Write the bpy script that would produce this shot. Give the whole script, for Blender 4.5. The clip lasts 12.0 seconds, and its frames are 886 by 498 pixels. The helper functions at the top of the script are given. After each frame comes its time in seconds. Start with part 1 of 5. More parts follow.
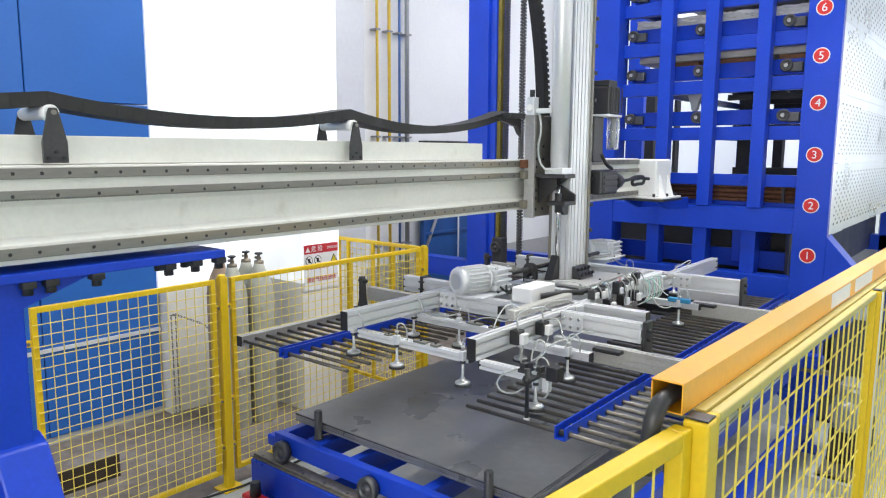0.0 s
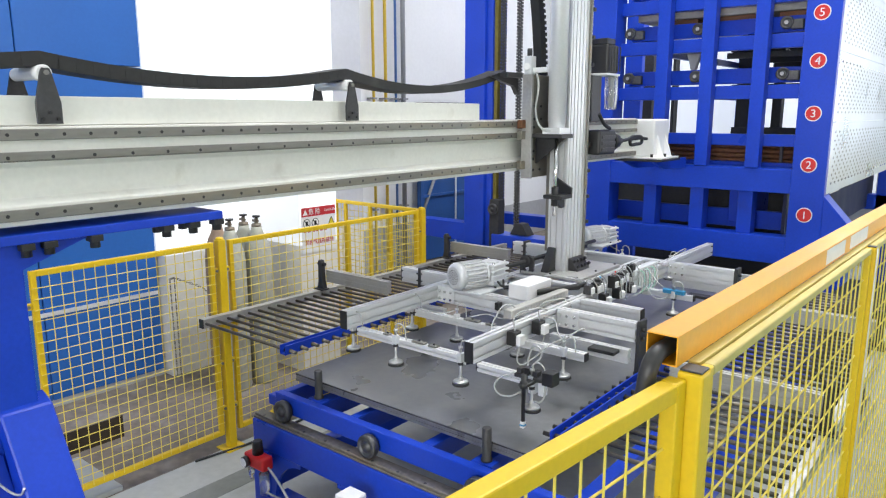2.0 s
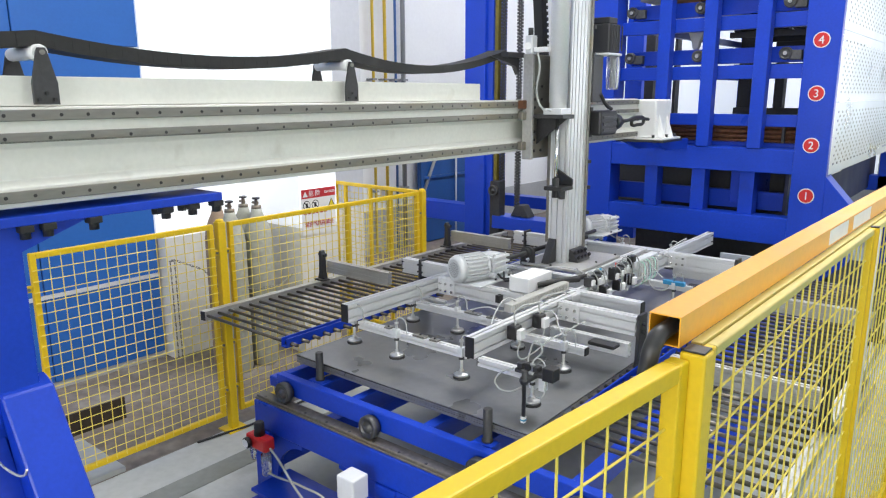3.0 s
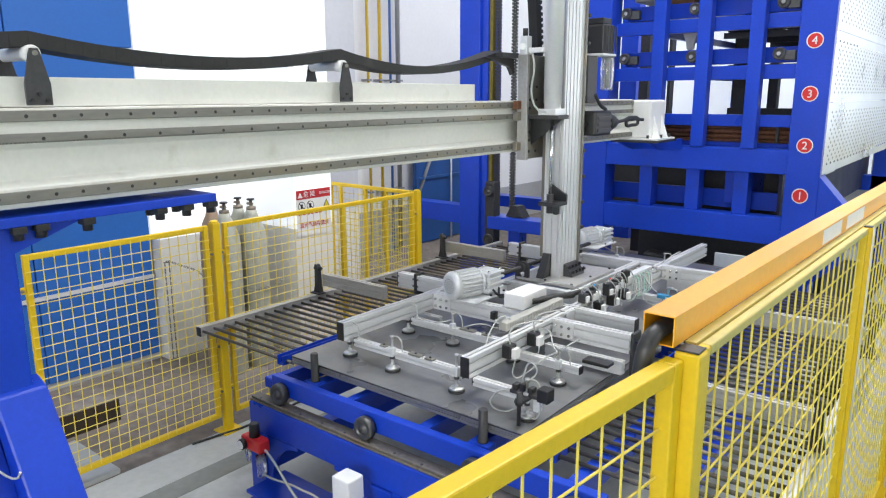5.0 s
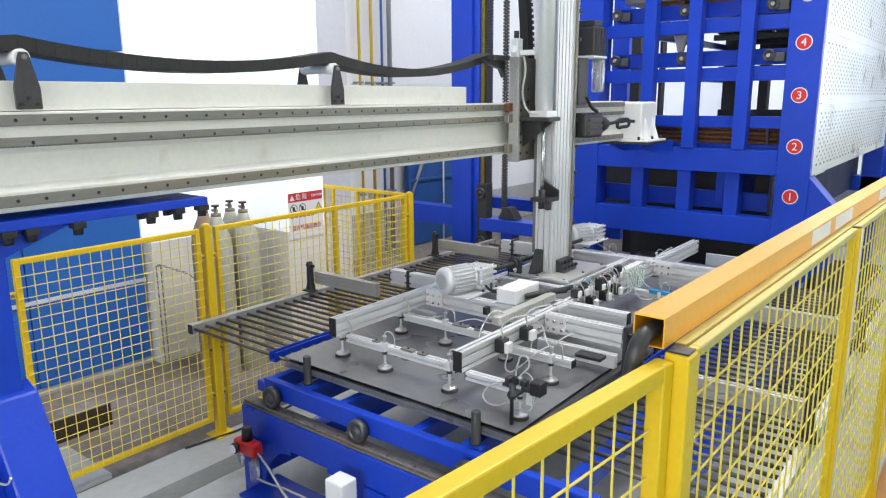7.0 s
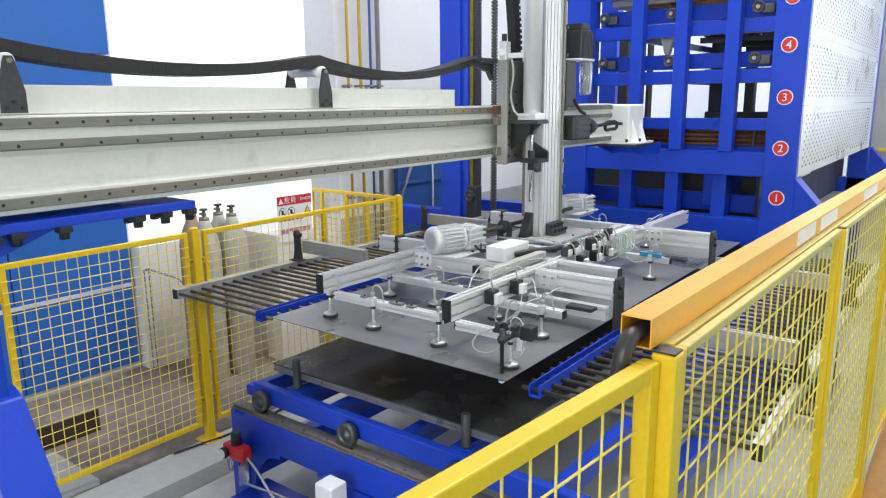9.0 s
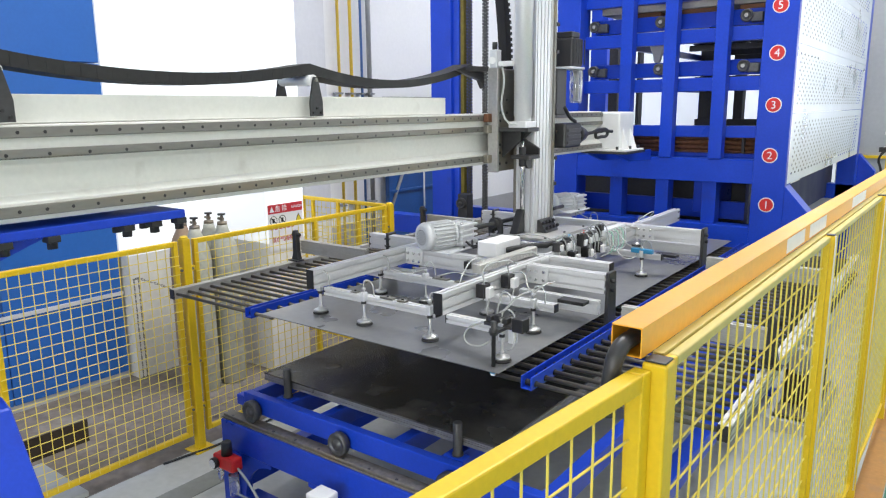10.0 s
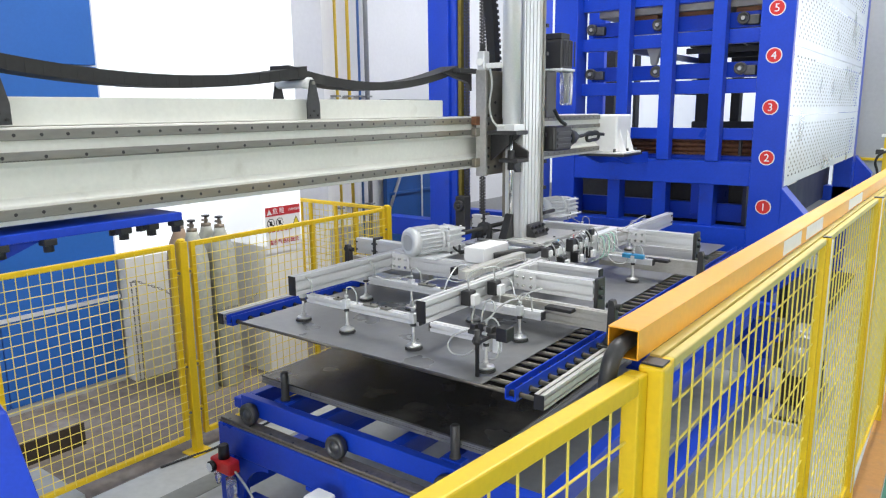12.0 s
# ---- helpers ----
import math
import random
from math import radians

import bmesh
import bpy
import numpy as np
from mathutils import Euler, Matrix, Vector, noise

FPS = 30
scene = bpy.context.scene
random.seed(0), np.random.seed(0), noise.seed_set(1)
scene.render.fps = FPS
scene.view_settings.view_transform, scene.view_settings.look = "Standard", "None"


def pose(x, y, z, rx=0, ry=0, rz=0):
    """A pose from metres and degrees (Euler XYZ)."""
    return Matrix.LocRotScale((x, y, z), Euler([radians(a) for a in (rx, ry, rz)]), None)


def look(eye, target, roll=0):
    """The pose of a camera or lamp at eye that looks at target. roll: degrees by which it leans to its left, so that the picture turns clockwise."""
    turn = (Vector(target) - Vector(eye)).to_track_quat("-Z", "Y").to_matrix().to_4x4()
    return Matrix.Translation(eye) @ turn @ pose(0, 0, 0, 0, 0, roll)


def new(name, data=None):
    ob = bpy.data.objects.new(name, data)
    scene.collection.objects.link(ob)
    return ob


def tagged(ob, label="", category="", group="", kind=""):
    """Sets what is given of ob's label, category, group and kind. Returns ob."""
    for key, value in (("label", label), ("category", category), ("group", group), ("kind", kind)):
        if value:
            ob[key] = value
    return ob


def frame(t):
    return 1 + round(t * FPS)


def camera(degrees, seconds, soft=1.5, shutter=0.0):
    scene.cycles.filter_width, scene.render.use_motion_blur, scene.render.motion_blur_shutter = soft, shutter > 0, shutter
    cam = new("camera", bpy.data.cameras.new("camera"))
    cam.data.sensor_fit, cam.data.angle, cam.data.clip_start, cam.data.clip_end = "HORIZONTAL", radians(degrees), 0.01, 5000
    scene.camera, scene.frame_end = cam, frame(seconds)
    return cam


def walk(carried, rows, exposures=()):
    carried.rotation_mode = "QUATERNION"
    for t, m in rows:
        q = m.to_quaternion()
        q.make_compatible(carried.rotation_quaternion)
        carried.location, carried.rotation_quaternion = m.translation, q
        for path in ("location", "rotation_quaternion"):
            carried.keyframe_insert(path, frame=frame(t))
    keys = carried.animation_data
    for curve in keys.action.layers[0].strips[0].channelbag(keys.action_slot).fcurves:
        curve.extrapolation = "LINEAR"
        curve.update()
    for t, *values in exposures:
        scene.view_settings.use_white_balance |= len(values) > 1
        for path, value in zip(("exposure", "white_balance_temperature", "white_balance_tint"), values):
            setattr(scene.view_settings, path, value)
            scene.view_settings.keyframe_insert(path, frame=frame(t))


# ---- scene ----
FOV = 64.3
cam = camera(FOV, 12.0, 1.2)
PATH = [
    (0.0, pose(0.001, -0.001, 2.267, 82.09, -0.29, 39.24)),
    (0.5, pose(0.001, -0.000, 2.262, 80.82, -0.16, 39.16)),
    (1.0, pose(0.001, -0.000, 2.258, 79.81, -0.07, 39.07)),
    (1.5, pose(0.001, -0.002, 2.257, 79.45, -0.01, 39.03)),
    (2.0, pose(0.007, -0.008, 2.254, 79.13, 0.04, 38.99)),
    (2.5, pose(0.005, -0.006, 2.250, 78.02, 0.14, 39.02)),
    (3.0, pose(-0.001, -0.001, 2.249, 77.67, 0.15, 38.99)),
    (5.0, pose(0.000, 0.001, 2.248, 77.73, 0.20, 38.60)),
    (5.5, pose(0.000, 0.000, 2.250, 77.81, 0.25, 38.56)),
    (6.0, pose(0.005, -0.001, 2.250, 77.92, 0.32, 38.17)),
    (6.5, pose(0.002, 0.001, 2.251, 77.83, 0.33, 38.10)),
    (7.0, pose(0.005, 0.001, 2.251, 77.88, 0.35, 37.98)),
    (9.0, pose(0.010, 0.001, 2.250, 78.11, 0.48, 37.11)),
    (9.5, pose(0.011, 0.003, 2.253, 78.25, 0.54, 36.69)),
    (10.0, pose(0.010, 0.007, 2.254, 78.68, 0.54, 36.43)),
    (10.5, pose(0.012, 0.007, 2.256, 78.87, 0.55, 36.20)),
    (11.0, pose(0.012, 0.006, 2.256, 78.90, 0.54, 36.19)),
    (11.5, pose(0.014, 0.006, 2.255, 78.92, 0.56, 36.22)),
    (12.0, pose(0.012, 0.009, 2.254, 78.88, 0.57, 36.25)),
]
walk(cam, PATH)

# ---- light ----
world = bpy.data.worlds.new("world")
scene.world = world
world.use_nodes = True
sky = world.node_tree.nodes.new("ShaderNodeTexSky")
sky.sky_type, sky.sun_disc = "NISHITA", False
sky.sun_elevation, sky.sun_rotation = radians(45), radians(120)
world.node_tree.links.new(sky.outputs[0], world.node_tree.nodes["Background"].inputs[0])
world.node_tree.nodes["Background"].inputs[1].default_value = 0.1
scene.view_settings.exposure = 0.0


def area(name, at, target, w, h, power, colour=(1, 1, 1)):
    data = bpy.data.lights.new(name, "AREA")
    data.shape, data.size, data.size_y, data.energy, data.color = "RECTANGLE", w, h, power, colour
    ob = new(name, data)
    ob.matrix_world = look(at, target)
    return ob


# added area lamps, unseen, stand in for the hall's daylight from above and around
for sx, power in ((-1.7, 850), (2.6, 100), (6.5, 60)):
    area("overhead_fill", (sx, 7.4, 7.35), (sx, 7.4, 0), 1.6, 8.8, power, (1.0, 0.995, 0.985))
# extra overhead lamp, added to brighten the near fence
area("overhead_fill", (1.3, 0.9, 7.35), (1.3, 0.9, 0), 1.6, 5.0, 75, (1.0, 0.995, 0.985))
area("hall_fill", (9.7, 7.3, 3.6), (-1.5, 7.8, 1.8), 8.0, 3.4, 120, (0.99, 0.99, 1.0))
# lamp before the unseen back pane, for glare on duct and panels
area("hall_fill", (2.35, 11.85, 2.55), (0.6, 2.0, 2.0), 5.2, 2.7, 120, (0.95, 0.98, 1.0))
# fill behind the camera, added for faces turned towards -y
area("hall_fill", (0.2, -7.8, 2.6), (-1.4, 5.0, 0.8), 7.0, 3.2, 740, (1.0, 0.995, 0.985))

# ---- materials ----
def mat(name, colour, rough=0.5, metal=0.0, grain=0.05, scale=30.0, bump=0.0, stain=0.06, stain_scale=2.2, coat=0.0,
        stretch=(1, 1, 1), dirt=None, dirt_at=0.62):
    """A painted, metal or mineral surface: colour varied at two scales, roughness that varies, fine relief, dirt in patches."""
    m = bpy.data.materials.new(name)
    m.use_nodes = True
    n, l = m.node_tree.nodes, m.node_tree.links
    b = n["Principled BSDF"]
    b.inputs["Metallic"].default_value = metal
    b.inputs["Coat Weight"].default_value = coat
    co = n.new("ShaderNodeTexCoord")
    mp = n.new("ShaderNodeMapping")
    mp.inputs["Scale"].default_value = stretch
    l.new(co.outputs["Object"], mp.inputs[0])
    fine, broad = n.new("ShaderNodeTexNoise"), n.new("ShaderNodeTexNoise")
    fine.inputs["Scale"].default_value, fine.inputs["Detail"].default_value = scale, 5
    broad.inputs["Scale"].default_value, broad.inputs["Detail"].default_value = stain_scale, 4
    for t in (fine, broad):
        l.new(mp.outputs[0], t.inputs["Vector"])

    def ramp(src, lo, hi):
        r = n.new("ShaderNodeMapRange")
        r.inputs[1].default_value, r.inputs[2].default_value = 0.3, 0.7
        r.inputs[3].default_value, r.inputs[4].default_value = lo, hi
        l.new(src, r.inputs[0])
        return r.outputs[0]

    mul = n.new("ShaderNodeMath")
    mul.operation = "MULTIPLY"
    l.new(ramp(fine.outputs[0], 1 - grain, 1 + grain), mul.inputs[0])
    l.new(ramp(broad.outputs[0], 1 - stain, 1 + stain), mul.inputs[1])
    sc = n.new("ShaderNodeVectorMath")
    sc.operation = "SCALE"
    sc.inputs[0].default_value = colour
    l.new(mul.outputs[0], sc.inputs["Scale"])
    out = sc.outputs[0]
    if dirt:
        d = n.new("ShaderNodeTexNoise")
        d.inputs["Scale"].default_value, d.inputs["Detail"].default_value = stain_scale * 2.7, 7
        l.new(mp.outputs[0], d.inputs["Vector"])
        r = n.new("ShaderNodeMapRange")
        r.inputs[1].default_value, r.inputs[2].default_value = dirt_at - 0.06, dirt_at + 0.14
        l.new(d.outputs[0], r.inputs[0])
        mx = n.new("ShaderNodeMix")
        mx.data_type = "RGBA"
        l.new(r.outputs[0], mx.inputs[0])
        l.new(out, mx.inputs[6])
        mx.inputs[7].default_value = (*dirt, 1)
        out = mx.outputs[2]
    l.new(out, b.inputs["Base Color"])
    l.new(ramp(broad.outputs[0], rough * 0.85, min(1, rough * 1.15)), b.inputs["Roughness"])
    if bump:
        bp = n.new("ShaderNodeBump")
        bp.inputs["Strength"].default_value, bp.inputs["Distance"].default_value = bump, 0.002
        l.new(fine.outputs[0], bp.inputs["Height"])
        l.new(bp.outputs[0], b.inputs["Normal"])
    return m


BLUE = mat("blue_paint", (0.0095, 0.053, 0.50), 0.32, grain=0.06, scale=60, bump=0.06, stain=0.1, dirt=(0.016, 0.042, 0.36), dirt_at=0.68)
BLUE.node_tree.nodes["Principled BSDF"].inputs["Specular IOR Level"].default_value = 0.32
BLUE_LIGHT = mat("wall_panel_blue", (0.021, 0.128, 0.46), 0.40, grain=0.03, scale=40, stain=0.08, stain_scale=0.8)
YELLOW_WIRE = mat("yellow_coated_wire", (0.80, 0.64, 0.11), 0.5, grain=0.03)
YELLOW = mat("yellow_paint", (0.76, 0.51, 0.008), 0.42, grain=0.04, scale=70, bump=0.05, stain=0.06, dirt=(0.62, 0.40, 0.008), dirt_at=0.68)
ORANGE = mat("orange_paint", (0.92, 0.43, 0.022), 0.40, grain=0.04, scale=60, stain=0.06, stain_scale=3)
ORANGE.node_tree.nodes["Principled BSDF"].inputs["Coat Weight"].default_value = 0.35
ORANGE.node_tree.nodes["Principled BSDF"].inputs["Coat Roughness"].default_value = 0.22
WHITE = mat("white_machine_paint", (0.71, 0.71, 0.66), 0.38, grain=0.03, scale=50, stain=0.05, dirt=(0.52, 0.5, 0.43), dirt_at=0.7)
WHITE_CLEAN = mat("white_enamel", (0.82, 0.82, 0.82), 0.45, grain=0.02, stain=0.03)
STEEL = mat("ground_steel", (0.21, 0.205, 0.185), 0.42, 0.5, grain=0.08, scale=80, stain=0.12, stretch=(1, 0.2, 1), dirt=(0.27, 0.225, 0.15), dirt_at=0.57)
SATIN = mat("satin_nickel", (0.62, 0.62, 0.61), 0.36, 0.85, grain=0.05)
ALU_WORN = mat("dull_worn_aluminium", (0.50, 0.49, 0.455), 0.46, 0.4, grain=0.06, scale=70, stain=0.12, bump=0.03, dirt=(0.36, 0.33, 0.27), dirt_at=0.66)
ALU = mat("anodised_aluminium", (0.77, 0.775, 0.785), 0.40, 0.35, grain=0.03, scale=90, stain=0.05, bump=0.02)
CAST = mat("cast_aluminium", (0.70, 0.715, 0.73), 0.45, 0.25, grain=0.06, scale=60, bump=0.1)
BRACKET = mat("milled_grey_plate", (0.42, 0.415, 0.40), 0.45, 0.4, grain=0.08, scale=60, stain=0.12)
CHROME = mat("polished_steel", (0.75, 0.75, 0.75), 0.16, 1.0, grain=0.02)
BLACK = mat("black_plastic", (0.016, 0.016, 0.0175), 0.45, grain=0.1, scale=80, bump=0.05)
BLACK_STEEL = mat("blackened_steel", (0.05, 0.05, 0.052), 0.42, 0.35, grain=0.12, scale=70, stain=0.2)
RUBBER = mat("dark_rubber", (0.022, 0.022, 0.022), 0.62, grain=0.12, scale=60, bump=0.1, stain=0.15)
BELT = mat("dusty_black_chain", (0.017, 0.0168, 0.017), 0.6, grain=0.15, scale=50, bump=0.1, stain=0.25, dirt=(0.05, 0.047, 0.044), dirt_at=0.66)
SHEET = mat("mill_scale_steel_sheet", (0.20, 0.204, 0.212), 0.30, 0.35, grain=0.07, scale=25, stain=0.2, stain_scale=1.8, dirt=(0.25, 0.245, 0.24), dirt_at=0.6)
SHEET_BLOTCHED = mat("dark_blotched_steel_sheet", (0.075, 0.073, 0.07), 0.24, 0.4, grain=0.1, scale=25, stain=0.5, stain_scale=1.6, dirt=(0.17, 0.16, 0.15), dirt_at=0.58)
SHEET_GREY = mat("stored_grey_sheet", (0.34, 0.33, 0.31), 0.45, 0.2, grain=0.08, stain=0.12)
ROD = mat("dark_rod_steel", (0.135, 0.122, 0.105), 0.38, 0.7, grain=0.15, scale=40, stain=0.3, dirt=(0.2, 0.17, 0.12), dirt_at=0.62)
RAIL_IRON = mat("worn_rail_iron", (0.21, 0.19, 0.165), 0.5, 0.35, grain=0.2, scale=40, stain=0.35, dirt=(0.27, 0.21, 0.15), dirt_at=0.62)
RAIL_DARK = mat("rusty_dark_channel", (0.05, 0.038, 0.028), 0.6, 0.3, grain=0.2, stain=0.3)
WHEEL = mat("cast_iron_wheel", (0.10, 0.10, 0.10), 0.42, 0.6, grain=0.15, scale=50, stain=0.2)
FLOOR = mat("grey_painted_concrete", (0.42, 0.435, 0.425), 0.5, grain=0.06, scale=18, bump=0.1, stain=0.12, stain_scale=0.9, dirt=(0.24, 0.24, 0.22), dirt_at=0.64)
FLOOR_DARK = mat("bare_dusty_concrete", (0.22, 0.185, 0.155), 0.75, grain=0.2, scale=14, bump=0.3, stain=0.25, stain_scale=1.3, dirt=(0.3, 0.27, 0.24), dirt_at=0.6)
FLOOR_STRIP = mat("dark_grey_floor_strip", (0.20, 0.21, 0.20), 0.55, grain=0.08, scale=20, stain=0.15)
FLOOR_GREEN = mat("green_floor_paint", (0.03, 0.22, 0.16), 0.4, grain=0.05, scale=15, stain=0.12)
WALL_WHITE = mat("white_wall_paint", (0.80, 0.81, 0.82), 0.6, grain=0.02, scale=20, stain=0.04, stain_scale=0.7)
WALL_GREY = mat("grey_wall_paint", (0.40, 0.41, 0.42), 0.6, grain=0.04, scale=20, stain=0.08, stain_scale=0.8)
WALL_PALE = mat("pale_grey_wall_paint", (0.62, 0.63, 0.65), 0.6, grain=0.03, scale=20, stain=0.06, stain_scale=0.8)
BEIGE = mat("beige_panel", (0.77, 0.745, 0.69), 0.6, grain=0.04, scale=20, stain=0.08)
CEIL = mat("ceiling_sheet", (0.72, 0.73, 0.74), 0.6, stain=0.05)
CYL_BROWN = mat("gas_cylinder_brown", (0.36, 0.25, 0.17), 0.5, 0.05, grain=0.1, scale=30, stain=0.2, dirt=(0.2, 0.15, 0.1), dirt_at=0.6)
KERB = mat("dull_orange_floor_strip", (0.48, 0.23, 0.06), 0.5, grain=0.08, scale=40, stain=0.12, dirt=(0.35, 0.2, 0.1), dirt_at=0.62)
CYL_GREY = mat("gas_cylinder_grey", (0.45, 0.45, 0.38), 0.5, 0.05, grain=0.1, scale=30, stain=0.15, dirt=(0.28, 0.25, 0.2), dirt_at=0.6)
BRASS = mat("dull_brass", (0.26, 0.22, 0.17), 0.45, 0.5, grain=0.1)
RED = mat("red_paint", (0.62, 0.02, 0.02), 0.4, grain=0.05)
RED_SIGN = mat("red_print", (0.55, 0.03, 0.04), 0.5, grain=0.03)
YELLOW_SIGN = mat("yellow_print", (0.75, 0.6, 0.03), 0.5)
INK = mat("black_print", (0.02, 0.02, 0.02), 0.5)
PIPE_YELLOW = mat("yellow_pipe", (0.72, 0.5, 0.05), 0.45)
PIPE_BLUE = mat("blue_pipe", (0.06, 0.16, 0.42), 0.45)
PIPE_GREY = mat("grey_pipe", (0.3, 0.31, 0.32), 0.45, 0.3)
OLIVE = mat("greased_mast_rail", (0.16, 0.13, 0.02), 0.4, 0.4, grain=0.2, stain=0.3)
WOOD = mat("pallet_wood", (0.2, 0.09, 0.04), 0.7, grain=0.3, scale=20, bump=0.2, stain=0.3, stretch=(0.2, 1, 1))
RUST = mat("rusty_bar_stock", (0.16, 0.07, 0.035), 0.65, 0.3, grain=0.3, scale=30, stain=0.3)
PLASTIC_WRAP = mat("plastic_wrap", (0.75, 0.74, 0.72), 0.25, grain=0.1, scale=14, bump=0.6, stain=0.1)
PERF = mat("perforated_silver_panel", (0.80, 0.85, 0.93), 0.30, 0.8, grain=0.03, stain=0.06)
TUBE = mat("clear_air_hose", (0.70, 0.72, 0.70), 0.25, grain=0.02)
TUBE.node_tree.nodes["Principled BSDF"].inputs["Transmission Weight"].default_value = 0.45
TUBE_GREEN = mat("green_air_hose", (0.30, 0.52, 0.42), 0.3, grain=0.02)
SENSOR_BLUE = mat("blue_anodised_fitting", (0.05, 0.3, 0.55), 0.35, 0.3)
# white surface with emission added so that it reads overexposed
GLOW_WHITE = bpy.data.materials.new("glowing_white_pane")
GLOW_WHITE.use_nodes = True
_f = GLOW_WHITE.node_tree.nodes["Principled BSDF"]
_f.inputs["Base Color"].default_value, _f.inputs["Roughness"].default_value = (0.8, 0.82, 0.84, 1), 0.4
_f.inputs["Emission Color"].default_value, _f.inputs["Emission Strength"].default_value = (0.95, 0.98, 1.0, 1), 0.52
FROSTED_DIM = GLOW_WHITE.copy()
FROSTED_DIM.name = "daylit_ribbed_pane"
FROSTED_DIM.node_tree.nodes["Principled BSDF"].inputs["Emission Strength"].default_value = 0.42
FROSTED_DIM.node_tree.nodes["Principled BSDF"].inputs["Emission Color"].default_value = (0.85, 0.95, 1.0, 1)
TEAL = mat("teal_blue_panel", (0.012, 0.075, 0.27), 0.45, grain=0.05, stain=0.15)
DUCT_RAIL = mat("weathered_rail_paint", (0.56, 0.46, 0.13), 0.5, grain=0.05, stain=0.12)
STICKER = mat("white_sticker", (0.8, 0.8, 0.82), 0.4)
# rack blue as it looks in shade, put into the colour
NAVY_SHADE = mat("rack_interior_shade", (0.008, 0.013, 0.06), 0.6, grain=0.1, stain=0.2)
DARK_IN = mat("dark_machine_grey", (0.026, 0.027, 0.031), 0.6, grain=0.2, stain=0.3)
GLASS = bpy.data.materials.new("clear_bowl")
GLASS.use_nodes = True
_g = GLASS.node_tree.nodes["Principled BSDF"]
_g.inputs["Transmission Weight"].default_value, _g.inputs["Roughness"].default_value = 0.85, 0.08
_g.inputs["Base Color"].default_value = (0.9, 0.92, 0.93, 1)


# ---- builders ----
def thing(name, label, category, at=(0, 0, 0), group="", kind=""):
    ob = new(name)
    ob.empty_display_size = 0.1
    ob.location = at
    return tagged(ob, label, category, group, kind)


def root_at(ob):
    while ob.parent:
        ob = ob.parent
    return ob.location.copy()


def part(name, bm, material, parent=None, label="", smooth=False, kind=""):
    """Links a bmesh, drawn in the hall's metres, as one mesh under a thing or a part."""
    if parent:
        bmesh.ops.translate(bm, vec=-root_at(parent), verts=bm.verts)
    bmesh.ops.recalc_face_normals(bm, faces=bm.faces)
    me = bpy.data.meshes.new(name)
    bm.to_mesh(me)
    bm.free()
    for m in material if isinstance(material, (list, tuple)) else (material,):
        me.materials.append(m)
    if smooth:
        for p in me.polygons:
            p.use_smooth = len(p.vertices) == 4
    ob = new(name, me)
    ob.parent = parent
    return tagged(ob, label, "", "", kind)


def add_box(bm, lo, hi, bevel=0.0):
    m = Matrix.Translation([(a + b) / 2 for a, b in zip(lo, hi)]) @ Matrix.Diagonal([abs(b - a) for a, b in zip(lo, hi)] + [1])
    vs = bmesh.ops.create_cube(bm, size=1, matrix=m)["verts"]
    if bevel:
        es = list({e for v in vs for e in v.link_edges})
        bmesh.ops.bevel(bm, geom=es, offset=bevel, segments=2, affect="EDGES", profile=0.5)
    return bm


def box(name, material, lo, hi, parent=None, bevel=0.003, label=""):
    return part(name, add_box(bmesh.new(), lo, hi, bevel), material, parent, label)


def boxes(name, material, items, parent=None, bevel=0.0, label="", kind=""):
    bm = bmesh.new()
    for lo, hi in items:
        add_box(bm, lo, hi, bevel)
    return part(name, bm, material, parent, label, kind=kind)


def add_cyl(bm, p0, p1, r, seg=20, r1=None):
    p0, p1 = Vector(p0), Vector(p1)
    d = p1 - p0
    m = Matrix.Translation((p0 + p1) / 2) @ d.to_track_quat("Z", "Y").to_matrix().to_4x4()
    bmesh.ops.create_cone(bm, cap_ends=True, segments=seg, radius1=r, radius2=r if r1 is None else r1, depth=d.length, matrix=m)
    return bm


def cyl(name, material, p0, p1, r, parent=None, seg=20, r1=None, label=""):
    return part(name, add_cyl(bmesh.new(), p0, p1, r, seg, r1), material, parent, label, smooth=True)


def add_lathe(bm, base, axis, profile, seg=24):
    """A turned body: profile rows of (height along the axis, radius)."""
    q = Vector(axis).to_track_quat("Z", "Y").to_matrix().to_4x4()
    m = Matrix.Translation(base) @ q
    rings = []
    for h, r in profile:
        rings.append([bm.verts.new(m @ Vector((r * math.cos(2 * math.pi * i / seg), r * math.sin(2 * math.pi * i / seg), h))) for i in range(seg)])
    for a, b in zip(rings, rings[1:]):
        for i in range(seg):
            bm.faces.new((a[i], a[(i + 1) % seg], b[(i + 1) % seg], b[i]))
    bm.faces.new(rings[0][::-1])
    bm.faces.new(rings[-1])
    return bm


def lathe(name, material, base, axis, profile, parent=None, seg=24, label=""):
    return part(name, add_lathe(bmesh.new(), base, axis, profile, seg), material, parent, label, smooth=True)


